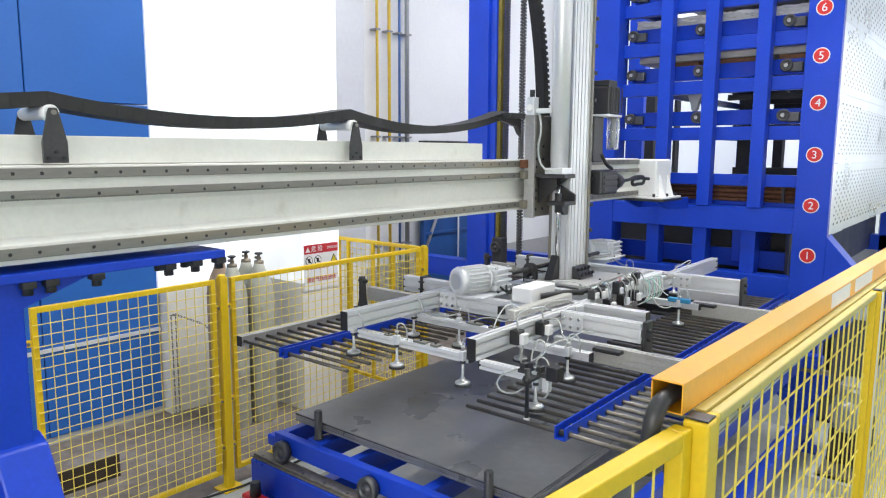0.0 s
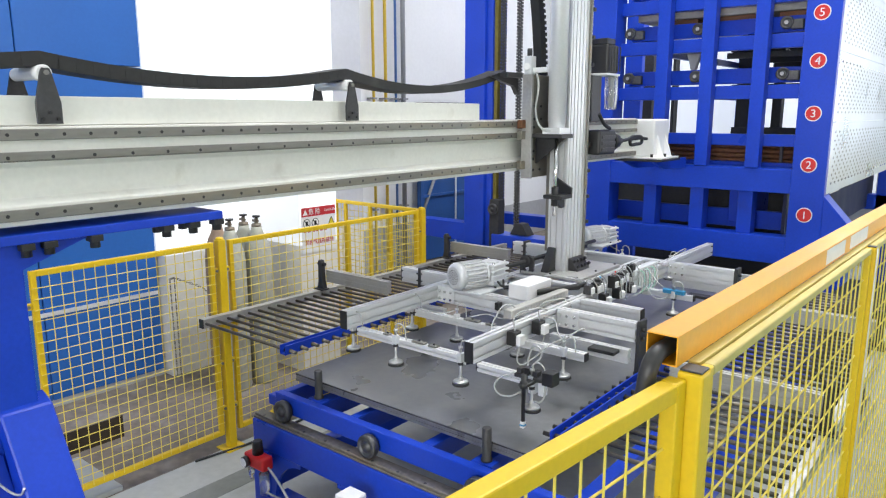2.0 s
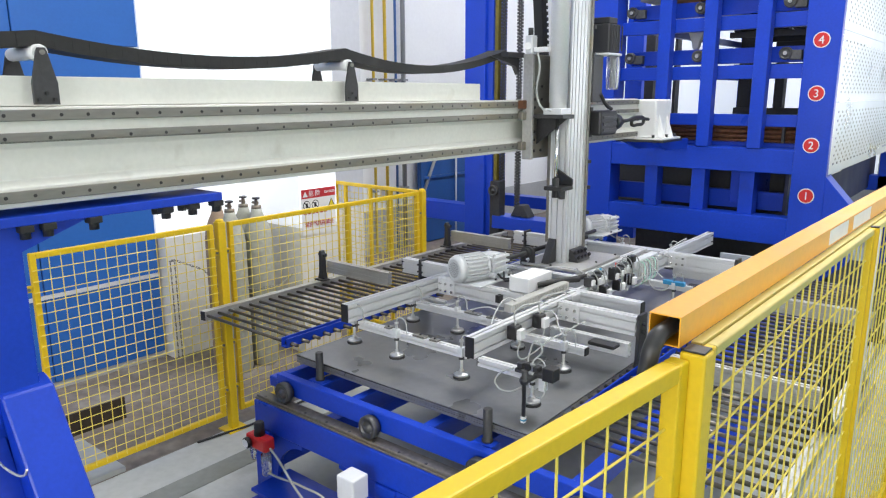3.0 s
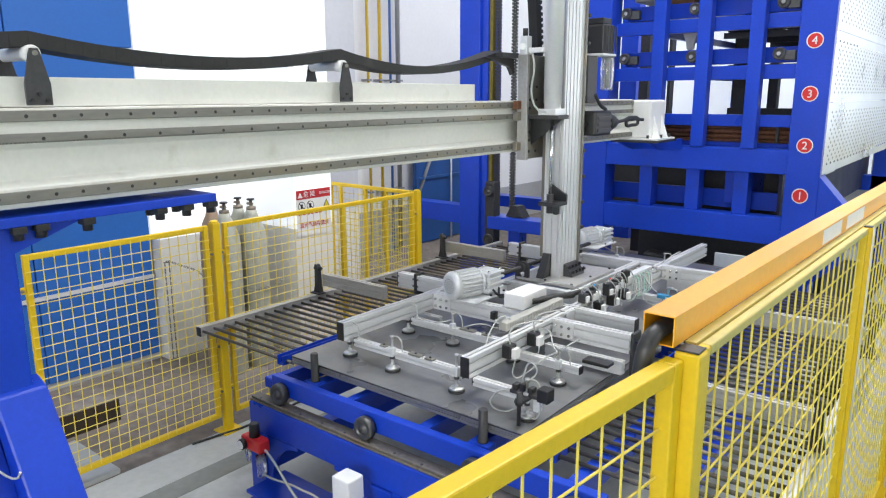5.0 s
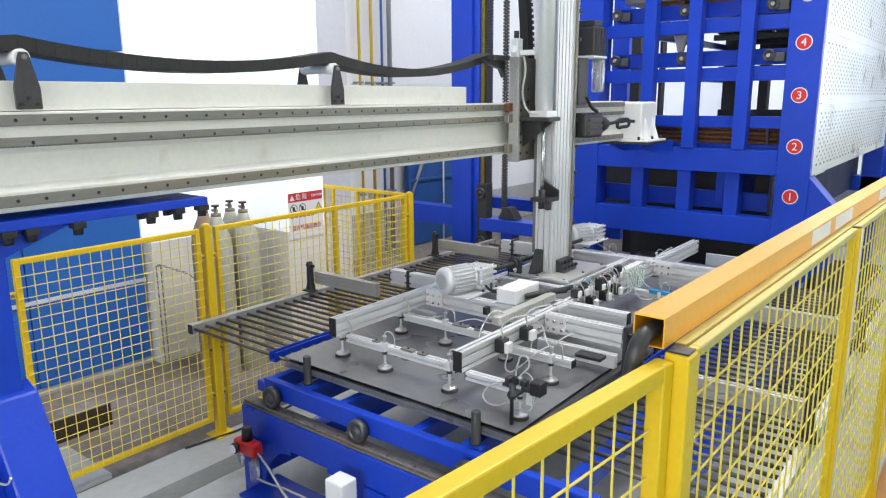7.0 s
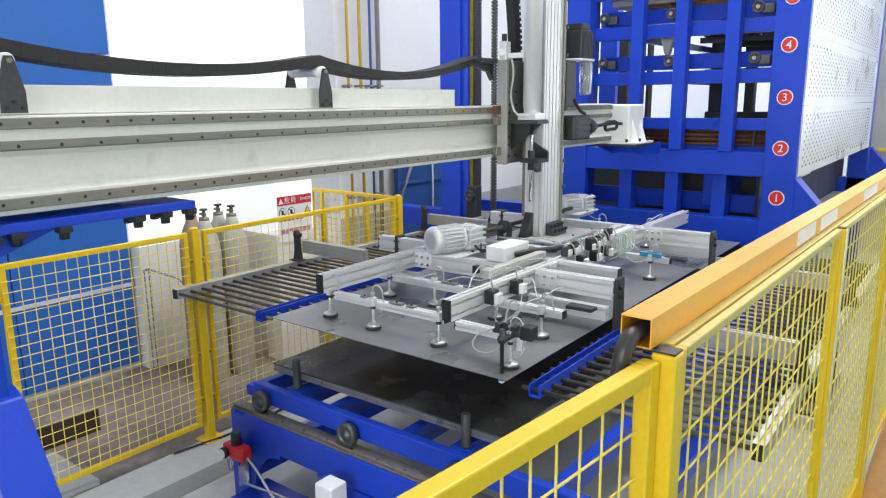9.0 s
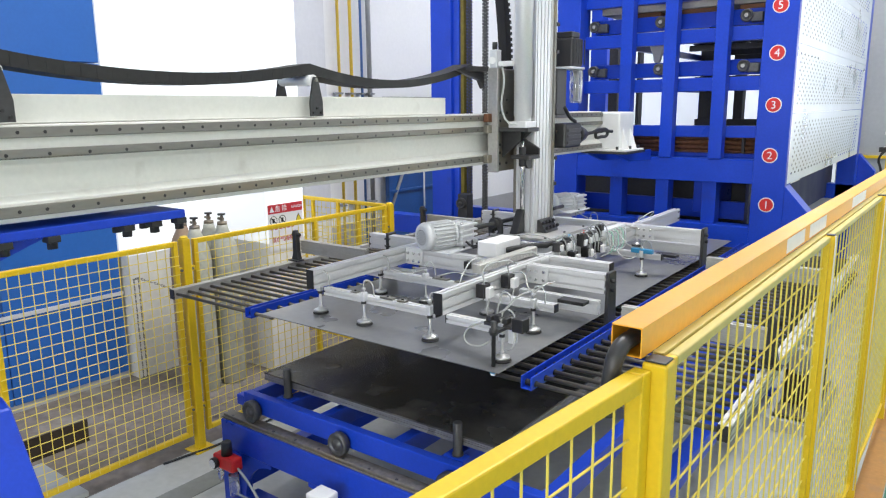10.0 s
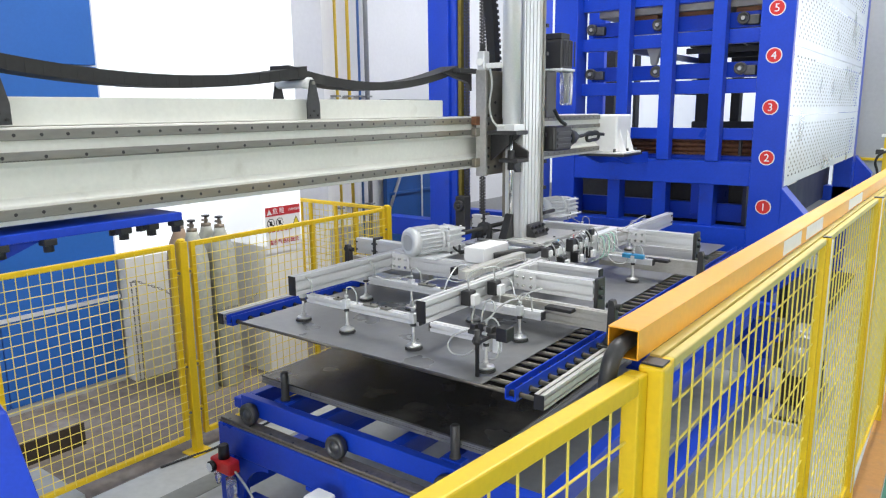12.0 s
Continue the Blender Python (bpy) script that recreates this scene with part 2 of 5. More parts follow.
def add_prism(bm, pts, axis, a, b, bevel=0.0):
    """A polygon in the plane square to the axis (x: y,z; y: x,z; z: x,y), pulled from a to b."""
    def at(u, v, w):
        return {"x": (w, u, v), "y": (u, w, v), "z": (u, v, w)}[axis]
    f = bm.faces.new([bm.verts.new(at(u, v, a)) for u, v in pts])
    r = bmesh.ops.extrude_face_region(bm, geom=[f])
    vs = [g for g in r["geom"] if isinstance(g, bmesh.types.BMVert)]
    bmesh.ops.translate(bm, vec=Vector(at(0, 0, b)) - Vector(at(0, 0, a)), verts=vs)
    if bevel:
        bmesh.ops.bevel(bm, geom=list({e for v in vs for e in v.link_edges} | set(f.edges)), offset=bevel, segments=1, affect="EDGES")
    return bm


def prism(name, material, pts, axis, a, b, parent=None, bevel=0.0, label=""):
    return part(name, add_prism(bmesh.new(), pts, axis, a, b, bevel), material, parent, label)


def slot_section(u0, u1, v0, v1, pitch=0.045, gap=0.009, deep=0.009):
    """The outline of an aluminium profile with undercut T-slots."""
    def side(length):
        n = max(1, round(length / pitch))
        return [length * (i + 0.5) / n for i in range(n)]
    step = min((u1 - u0) / len(side(u1 - u0)), (v1 - v0) / len(side(v1 - v0)))
    g, lip, deep, wide = gap / 2, step * 0.07, step * 0.27, step * 0.21
    slot = [(-g, 0), (-g, lip), (-wide, lip), (-wide, deep), (wide, deep), (wide, lip), (g, lip), (g, 0)]
    pts = [(u0, v0)]
    for c in side(u1 - u0):
        pts += [(u0 + c + a, v0 + d) for a, d in slot]
    pts.append((u1, v0))
    for c in side(v1 - v0):
        pts += [(u1 - d, v0 + c + a) for a, d in slot]
    pts.append((u1, v1))
    for c in reversed(side(u1 - u0)):
        pts += [(u0 + c - a, v1 - d) for a, d in slot]
    pts.append((u0, v1))
    for c in reversed(side(v1 - v0)):
        pts += [(u0 + d, v0 + c - a) for a, d in slot]
    return pts


def profile(name, axis, lo, hi, parent, label="", pitch=0.045, caps=True, gap=0.011, metal=ALU):
    """A slotted aluminium profile that fills the box lo..hi along the axis, with black end caps as parts of their own."""
    i = "xyz".index(axis)
    u, v = [k for k in range(3) if k != i]
    ob = part(name, add_prism(bmesh.new(), slot_section(lo[u], hi[u], lo[v], hi[v], pitch, gap), axis, lo[i], hi[i]), metal, parent, label)
    if caps:
        for e, s in ((lo[i], -1), (hi[i], 1)):
            if caps == ("hi" if s < 0 else "lo"):
                continue
            a, b = list(lo), list(hi)
            a[i], b[i] = min(e, e + s * 0.006), max(e, e + s * 0.006)
            holder = ob if ob.parent and ob.parent.parent is None else ob.parent
            box("end_cap", BLACK, a, b, holder, 0.0015)
    return ob


def tube(name, material, pts, r, parent=None, res=3, label="", cyclic=False):
    """A round hose or bent bar along smooth points, as a mesh."""
    cu = bpy.data.curves.new(name, "CURVE")
    cu.dimensions, cu.bevel_depth, cu.bevel_resolution, cu.use_fill_caps = "3D", r, res, True
    off = root_at(parent) if parent else Vector()
    sp = cu.splines.new("BEZIER")
    sp.bezier_points.add(len(pts) - 1)
    for bp, p in zip(sp.bezier_points, pts):
        bp.co = Vector(p) - off
        bp.handle_left_type = bp.handle_right_type = "AUTO"
    sp.resolution_u, sp.use_cyclic_u = 8, cyclic
    tmp = bpy.data.objects.new(name, cu)
    me = bpy.data.meshes.new_from_object(tmp)
    bpy.data.objects.remove(tmp)
    me.materials.clear()
    me.materials.append(material)
    for p in me.polygons:
        p.use_smooth = True
    ob = new(name, me)
    ob.parent = parent
    return tagged(ob, label)


def letters(name, text, material, size, m, parent=None, depth=0.001, align="CENTER"):
    """Writing as a flat mesh: m sets its plane (text runs along x, up is y)."""
    cu = bpy.data.curves.new(name, "FONT")
    cu.body, cu.size, cu.extrude, cu.align_x, cu.align_y = text, size, depth, align, "CENTER"
    tmp = bpy.data.objects.new(name, cu)
    me = bpy.data.meshes.new_from_object(tmp)
    bpy.data.objects.remove(tmp)
    if parent:
        m = Matrix.Translation(-root_at(parent)) @ m
    me.transform(m)
    me.materials.clear()
    me.materials.append(material)
    ob = new(name, me)
    ob.parent = parent
    return ob


FACE_Y = Matrix(((1, 0, 0, 0), (0, 0, 1, 0), (0, 1, 0, 0), (0, 0, 0, 1)))  # reads when looked at along +y
FACE_Y[0][0], FACE_Y[1][2] = 1, -1
FACE_X = Matrix(((0, 0, 1, 0), (1, 0, 0, 0), (0, 1, 0, 0), (0, 0, 0, 1)))  # reads when looked at along -x


# ---- setting ----
def structure(ob, name_label, category):
    return tagged(ob, name_label, category, "", "structure")


def build_setting():
    structure(box("floor", FLOOR, (-3.98, -8, -0.2), (12, 16, 0), None, 0), "grey painted concrete factory floor", "floor")
    structure(box("floor_bare", FLOOR_DARK, (-9.5, -8, -0.2), (-3.98, 16, 0.0), None, 0), "bare dusty brown concrete floor behind the fence", "floor")
    structure(box("floor_strip", FLOOR_STRIP, (-3.64, -1.5, -0.05), (-3.47, 6.0, 0.004), None, 0), "dark grey cable strip painted across the floor", "floor")
    structure(box("floor_walkway", FLOOR_GREEN, (-0.165, -8, -0.05), (3.2, 16, 0.004), None, 0), "green painted walkway on the factory floor", "floor")
    structure(box("floor_kerb", KERB, (-0.31, 0.1, 0.0), (-0.17, 11.5, 0.014), None, 0.003), "flat orange steel strip along the walkway", "kerb")
    # left wall: blue panels, then the white wall, then a recess
    structure(box("wall_left", WALL_WHITE, (-5.9, 3.03, 0), (-5.70, 5.0, 7.6), None, 0), "bright white painted factory wall", "wall")
    # stretch of white wall drawn as a pane that glows by itself
    structure(box("wall_glow_pane", GLOW_WHITE, (-5.70, 3.045, 1.072), (-5.62, 4.985, 5.2), None, 0.004), "tall white pane with an even glow on the left wall", "window")
    structure(box("wall_left_2", WALL_WHITE, (-5.9, -8, 0), (-5.68, 3.03, 7.6), None, 0), "white factory wall behind blue panels", "wall")
    structure(box("wall_recess", WALL_WHITE, (-7.4, 4.9, 0.62), (-7.1, 12, 7.6), None, 0), "white wall at the far side of the recess", "wall")
    structure(box("dado_recess", WALL_GREY, (-7.4, 4.9, 0), (-7.08, 12, 0.62), None, 0), "grey painted lower part of the recess wall", "wall")
    structure(box("wall_recess_2", WALL_WHITE, (-7.1, 4.75, 0), (-5.9, 5.0, 7.6), None, 0), "white return wall of the recess", "wall")
    structure(box("wall_back", WALL_GREY, (-7.4, 12.0, 0), (12, 12.3, 7.6), None, 0), "grey painted back wall of the hall", "wall")
    structure(box("window_2", FROSTED_DIM, (-6.9, 11.93, 0.9), (-1.55, 11.99, 5.6), None, 0.004), "wide frosted window band bright with daylight", "window")
    # out of view; added and sized for the glare on duct and side panels
    structure(box("window_3", GLOW_WHITE, (-0.25, 11.93, 1.2), (4.95, 11.99, 3.9), None, 0.004), "unseen bright frosted window added for glare on duct and panels", "window")
    structure(box("trim_back", YELLOW, (-1.5, 11.97, 1.48), (12, 12.0, 1.52), None, 0), "thin yellow line along the back wall", "trim")
    structure(box("wall_right", WALL_WHITE, (10.0, -8, 0), (10.3, 12, 7.6), None, 0), "white painted side wall of the hall", "wall")
    structure(box("wall_front", WALL_WHITE, (-5.7, -8.3, 0), (10.3, -8, 7.6), None, 0), "white painted front wall of the hall", "wall")
    structure(box("ceiling", CEIL, (-9.8, -8.3, 7.6), (12, 16, 7.8), None, 0), "light sheet metal ceiling", "ceiling")
    # blue wall panels of the neighbouring machine enclosure
    enc = thing("machine_enclosure", "blue steel panel enclosure along the wall", "enclosure", (-5.62, 1.0, 0))
    y = 3.03
    for w in (0.93, 1.0, 1.0, 1.0, 1.0):
        for z0, z1 in ((0.06, 0.735), (0.765, 2.62), (2.63, 4.6)):
            box("panel", BLUE_LIGHT, (-5.66, y - w + 0.004, z0), (-5.60, y - 0.004, z1), enc, 0.006)
        y -= w
    box("trim_strip", ALU, (-5.60, y, 0.735), (-5.585, 3.03, 0.765), enc, 0.002, "pale metal strip between the panels")
    box("kick_plate", WALL_GREY, (-5.66, y, 0.0), (-5.61, 3.03, 0.06), enc, 0.002)
    structure(box("wall_column", WALL_PALE, (-6.25, 5.22, 0.95), (-6.0, 5.90, 7.6), None, 0.004), "pale grey painted column by the recess", "column")
    structure(box("dado_column", BEIGE, (-6.25, 5.22, 0), (-5.998, 5.90, 0.95), None, 0.004), "beige lower part of the grey column", "column")
    # pillar before the wall: beige plinth, white part above given an added glow
    structure(box("pillar_glow", GLOW_WHITE, (-5.5, 3.845, 1.137), (-4.69, 4.27, 5.2), None, 0.003), "white pillar top given an added glow above a beige plinth", "window")
    structure(box("dado_pillar", BEIGE, (-5.498, 3.845, 0), (-4.688, 4.27, 1.135), None, 0.003), "beige plinth below the glowing white pillar top", "plinth")
    structure(box("dado_left", BEIGE, (-5.70, 3.05, 0), (-5.50, 4.985, 1.07), None, 0.004), "beige panelled lower part of the white wall", "wall")
    # odds and ends on the bare floor
    hb = thing("steel_channel", "dark steel channel lying on the bare floor", "steel channel", (-4.75, 1.7, 0))
    prism("channel", RAIL_DARK, [(-4.70, 0.0), (-4.70, 0.16), (-5.0, 0.16), (-5.0, 0.145), (-4.715, 0.145), (-4.715, 0.015), (-5.0, 0.015), (-5.0, 0.0)], "y", 0.9, 2.2, hb, 0.0)
    box("dust_cover", FLOOR_DARK, (-5.0, 0.9, 0.1605), (-4.703, 2.2, 0.166), hb, 0.002, "dusty top of the channel")
    # shaded gap under the fence, drawn as a thin black tube
    fc = thing("fence_foot_gap", "thin black line drawn for the shaded gap at the fence foot", "cable", (-3.95, 2.3, 0))
    tube("gap_line", RUBBER, [(-3.955, 2.30, 0.012), (-3.93, 2.46, 0.012), (-3.895, 2.66, 0.012), (-3.915, 3.2, 0.012), (-3.90, 3.9, 0.012)], 0.008, fc, 3)
    sl = thing("concrete_slab", "pale concrete slab on the bare floor", "slab", (-4.15, 1.4, 0))
    box("slab", FLOOR, (-4.58, 0.9, 0), (-3.985, 1.83, 0.035), sl, 0.008)


def build_pipes():
    for y, r, m, lab in ((7.13, 0.02, PIPE_YELLOW, "slim yellow gas pipe on wall clips"), (7.37, 0.023, PIPE_YELLOW, "yellow gas pipe on wall clips"),
                         (7.58, 0.018, PIPE_BLUE, "blue compressed air pipe on wall clips"), (7.74, 0.034, PIPE_GREY, "grey steel pipe on wall clips")):
        p = thing("wall_pipe", lab, "pipe", (-7.0, y, 0), "pipes up the recess wall")
        cyl("pipe", m, (-7.0, y, 0.0), (-7.0, y, 7.4), r, p, 16)
        for z in (0.9, 2.45, 3.9):
            box("clip", PIPE_GREY, (-7.1, y - r - 0.02, z), (-6.99 + r, y + r + 0.02, z + 0.025), p, 0.003)


def build_gate():
    """Blue braced steel panel against the recess wall."""
    g = thing("steel_frame_panel", "dark blue steel panel with diagonal bracing by the wall", "panel", (-6.9, 8.7, 0))
    box("sheet", TEAL, (-6.98, 8.0, 0.02), (-6.94, 9.6, 2.3), g, 0.003)
    box("top_tray", DARK_IN, (-7.0, 7.99, 2.30), (-6.8, 9.6, 2.42), g, 0.004)
    for lo, hi in (((8.0, 0), (8.06, 2.3)), ((9.54, 0), (9.6, 2.3)), ((8.06, 1.0), (9.54, 1.04))):
        box("frame_bar", TEAL, (-6.94, lo[0], lo[1]), (-6.90, hi[0], hi[1]), g, 0.004)
    cyl("brace", WALL_GREY, (-6.92, 8.05, 0.75), (-6.92, 8.6, 1.75), 0.025, g, 8)
    cyl("brace", TEAL, (-6.92, 9.55, 0.75), (-6.92, 9.0, 1.75), 0.025, g, 8)
    cyl("cable", WHITE_CLEAN, (-6.88, 8.82, 0.0), (-6.88, 8.82, 2.2), 0.014, g, 8, None, "thin white cable")


# ---- fences ----
def fence_panel(p0, p1, z0, z1, parent, wire=0.0026, pitch=0.0605, bar=0.032, rows=0.0605, front=0.0, top_paint=YELLOW):
    """A framed wire mesh panel from p0 to p1 (x, y)."""
    a, b = Vector((*p0, 0)), Vector((*p1, 0))
    d = (b - a)
    length, d = d.length, d.normalized()
    n = Vector((-d.y, d.x, 0))
    turn = Matrix((( d.x, n.x, 0, a.x), (d.y, n.y, 0, a.y), (0, 0, 1, 0), (0, 0, 0, 1)))
    for name, lo, hi in (("frame_bar", (0, -bar / 2, z0), (bar, bar / 2, z1)), ("frame_bar", (length - bar, -bar / 2, z0), (length, bar / 2, z1)),
                         ("frame_bar", (bar, -bar / 2, z1 - bar), (length - bar, bar / 2, z1)), ("frame_bar", (bar, -bar / 2, z0), (length - bar, bar / 2, z0 + bar))):
        bm = add_box(bmesh.new(), lo, hi, 0.004)
        bmesh.ops.transform(bm, matrix=turn, verts=bm.verts)
        part(name, bm, top_paint if lo[2] > z0 + bar else YELLOW, parent)
    bm = bmesh.new()
    k = max(1, round((length - 2 * bar) / pitch))
    for i in range(1, k):
        s = bar + (length - 2 * bar) * i / k
        add_cyl(bm, (s, front, z0 + bar * 0.5), (s, front, z1 - bar * 0.5), wire, 6)
    k = max(1, round((z1 - z0 - 2 * bar) / rows))
    for i in range(1, k):
        z = z0 + bar + (z1 - z0 - 2 * bar) * i / k
        side = front - wire * 1.8 if front else wire * 1.8
        end = 0.002 if front else bar * 0.4
        add_cyl(bm, (end, side, z), (length - end, side, z), wire, 6)
    bmesh.ops.transform(bm, matrix=turn, verts=bm.verts)
    part("wire_mesh", bm, YELLOW_WIRE, parent, "welded yellow wire mesh", kind="stuff")


def fence_post(x, y, h, group, w=0.056, plate=True):
    p = thing("fence_post", "yellow steel fence post bolted to the floor", "fence post", (x, y, 0), group)
    box("post", YELLOW, (x - w / 2, y - w / 2, 0.008), (x + w / 2, y + w / 2, h), p, 0.006)
    box("cap", BLACK, (x - w / 2 + 0.004, y - w / 2 + 0.004, h), (x + w / 2 - 0.004, y + w / 2 - 0.004, h + 0.004), p, 0.001, "dark plastic post cap") if h > 1.6 else lathe("cap", YELLOW, (x, y, h), (0, 0, 1), [(0, w * 0.5), (0.006, w * 0.5), (0.014, w * 0.4), (0.018, w * 0.15)], p, 16, "domed yellow cap")
    if plate:
        box("foot_plate", YELLOW, (x - 0.07, y - 0.075, 0), (x + 0.07, y + 0.075, 0.01), p, 0.002)
    return p


def clip(x, y, z, dy, parent):
    box("clip", YELLOW, (x - 0.012, y, z - 0.018), (x + 0.012, y + dy, z + 0.018), parent, 0.003)
    cyl("bolt", STEEL, (x + 0.012, y + dy / 2, z), (x + 0.022, y + dy / 2, z), 0.009, parent, 8)


FX = -3.965


def build_back_fence():
    g = "yellow mesh fence behind the machine"
    fence_post(FX, 2.585, 1.45, g)
    fence_post(FX, 4.60, 1.44, g)
    fence_post(FX, 0.25, 1.45, g)
    for y0, y1, z0 in ((1.43, 2.53, 0.115), (0.31, 1.35, 0.115), (2.645, 4.55, 0.115)):
        p = thing("mesh_fence", "yellow framed wire mesh fence panel", "fence", (FX, (y0 + y1) / 2, 0), g)
        fence_panel((FX, y0), (FX, y1), z0, 1.44, p, front=-0.018)
        for z in (0.30, 0.62, 1.25):
            clip(FX, y1, z, 0.025, p)
            clip(FX, y0 - 0.045, z, 0.045, p)
        if y1 > 4:
            box("frame_bar", YELLOW, (FX - 0.016, 3.70, 0.15), (FX + 0.016, 3.735, 1.41), p, 0.003)
    p = thing("mesh_fence", "yellow framed wire mesh fence panel turning to the wall", "fence", (-4.7, 4.6, 0), g)
    fence_panel((-5.11, 4.64), (FX - 0.05, 4.60), 0.115, 1.44, p)
    for x in (-4.95, -4.62, -4.36):
        box("frame_bar", YELLOW, (x, 4.60, 0.14), (x + 0.03, 4.63, 1.41), p, 0.003)


def build_far_rail():
    """Guard rail of the next machine, beyond the rack, with a hose clamped to it."""
    r = thing("guard_rail", "yellow guard rail with white top bars and black hose", "guard rail", (-0.4, 9.6, 0))
    for x in (-0.74, -0.15, 0.5):
        box("post", YELLOW, (x, 9.58, 0.0), (x + 0.05, 9.63, 1.90), r, 0.004)
    for z in (1.74, 1.905):
        box("top_bar", WHITE_CLEAN, (-0.77, 9.56, z), (0.55, 9.65, z + 0.035), r, 0.004, "white painted top bar")
    box("lower_bar", YELLOW, (-0.689, 9.585, 1.50), (0.499, 9.625, 1.56), r, 0.004)
    box("hose_clamp", BLACK, (-0.81, 9.52, 1.71), (-0.73, 9.558, 1.765), r, 0.006)
    tube("hose", BLACK, [(-0.60, 9.50, 1.76), (-0.70, 9.50, 1.745), (-0.77, 9.50, 1.70), (-0.80, 9.51, 1.62), (-0.78, 9.53, 1.54), (-0.75, 9.54, 1.40)], 0.014, r, 3, "black hose looped from the clamp")


def nx(y):
    """The near fence runs very slightly askew to the hall."""
    return -0.409 + 0.0255 * (y - 1.276)


def askew(bm):
    turn = Matrix.Rotation(-0.0255, 4, "Z")
    pivot = Matrix.Translation((-0.409, 1.276, 0))
    bmesh.ops.transform(bm, matrix=pivot @ turn @ pivot.inverted(), verts=bm.verts)
    return bm


def build_near_fence():
    g = "yellow mesh fence beside the walkway"
    top = 1.78
    fence_post(-0.418, 1.27, top, g, 0.05)
    for y, w in ((2.912, 0.036), (4.35, 0.056), (5.74, 0.042), (7.2, 0.042), (8.7, 0.042)):
        fence_post(nx(y) + 0.006, y, top, g, w)
    for y0, y1 in ((1.297, 2.892), (2.932, 4.320), (4.380, 5.717), (5.763, 7.177), (7.223, 8.677)):
        p = thing("mesh_fence", "yellow framed wire mesh fence panel under an orange duct", "fence", (nx(y0), (y0 + y1) / 2, 0), g)
        fence_panel((nx(y0), y0), (nx(y1), y1), 0.12, top, p, wire=0.0027, pitch=0.075, bar=0.022, rows=0.096, top_paint=DUCT_RAIL)
        # highlight on the post's edge, modelled as a thin pale strip
        box("edge_highlight", SATIN, (nx(y1) + 0.024, y1 + 0.001, 0.1), (nx(y1) + 0.0295, y1 + 0.0035, top), p, 0.0005, "thin bright strip drawn as the highlight on the post edge")
    gate = thing("mesh_fence", "yellow framed wire mesh fence panel without duct", "fence", (-0.46, 0.75, 0), g)
    fence_panel((-0.5365, 0.26), (-0.439, 1.244), 0.12, top - 0.012, gate, wire=0.0027, pitch=0.068, bar=0.036, rows=0.096)
    duct = thing("cable_duct", "open ended orange steel cable duct on the fence", "cable duct", (-0.47, 1.25, top), "")
    x0, x1, z0, z1, t = -0.506, -0.444, 1.784, 1.844, 0.0025
    pts = [(x0, z0), (x1, z0), (x1, z1), (x0, z1), (x0, z1 - t), (x1 - t, z1 - t), (x1 - t, z0 + t), (x0 + t, z0 + t), (x0 + t, z1 - 2 * t), (x0, z1 - 2 * t)]
    part("duct", askew(add_prism(bmesh.new(), pts, "y", 1.247, 8.7)), ORANGE, duct)
    part("rail", askew(add_box(bmesh.new(), (-0.444, 1.305, 1.756), (-0.422, 8.7, 1.7835), 0.001)), DUCT_RAIL, duct, "weathered pale strip under the duct")
    for y, n in ((2.40, 0.26), (2.74, 0.30), (3.65, 0.4)):
        part("sticker", askew(add_box(bmesh.new(), (x1, y, 1.791), (x1 + 0.0006, y + n, 1.838))), STICKER, duct, "white sticker")
    tube("cable", BLACK_STEEL, [(-0.476, 1.7, 1.81), (-0.476, 1.28, 1.812), (-0.481, 1.22, 1.798), (-0.487, 1.206, 1.745), (-0.492, 1.206, 1.675)], 0.0172, duct, 4, "thick dark cable hanging out of the duct")


# ---- storage rack ----
RY = 6.3


def wheel(name, x, y, z, r, parent, w=0.05, material=WHEEL):
    """A flanged cast wheel whose axle runs along y; its face is turned towards -y."""
    return lathe(name, material, (x, y, z), (0, -1, 0), [(0, r * 0.86), (w * 0.25, r * 0.86), (w * 0.3, r), (w * 0.85, r), (w, r * 0.94), (w, r * 0.7), (w * 0.85, r * 0.66),
                                              (w * 0.85, r * 0.4), (w * 1.1, r * 0.36), (w * 1.1, 0.002)], parent, 28)


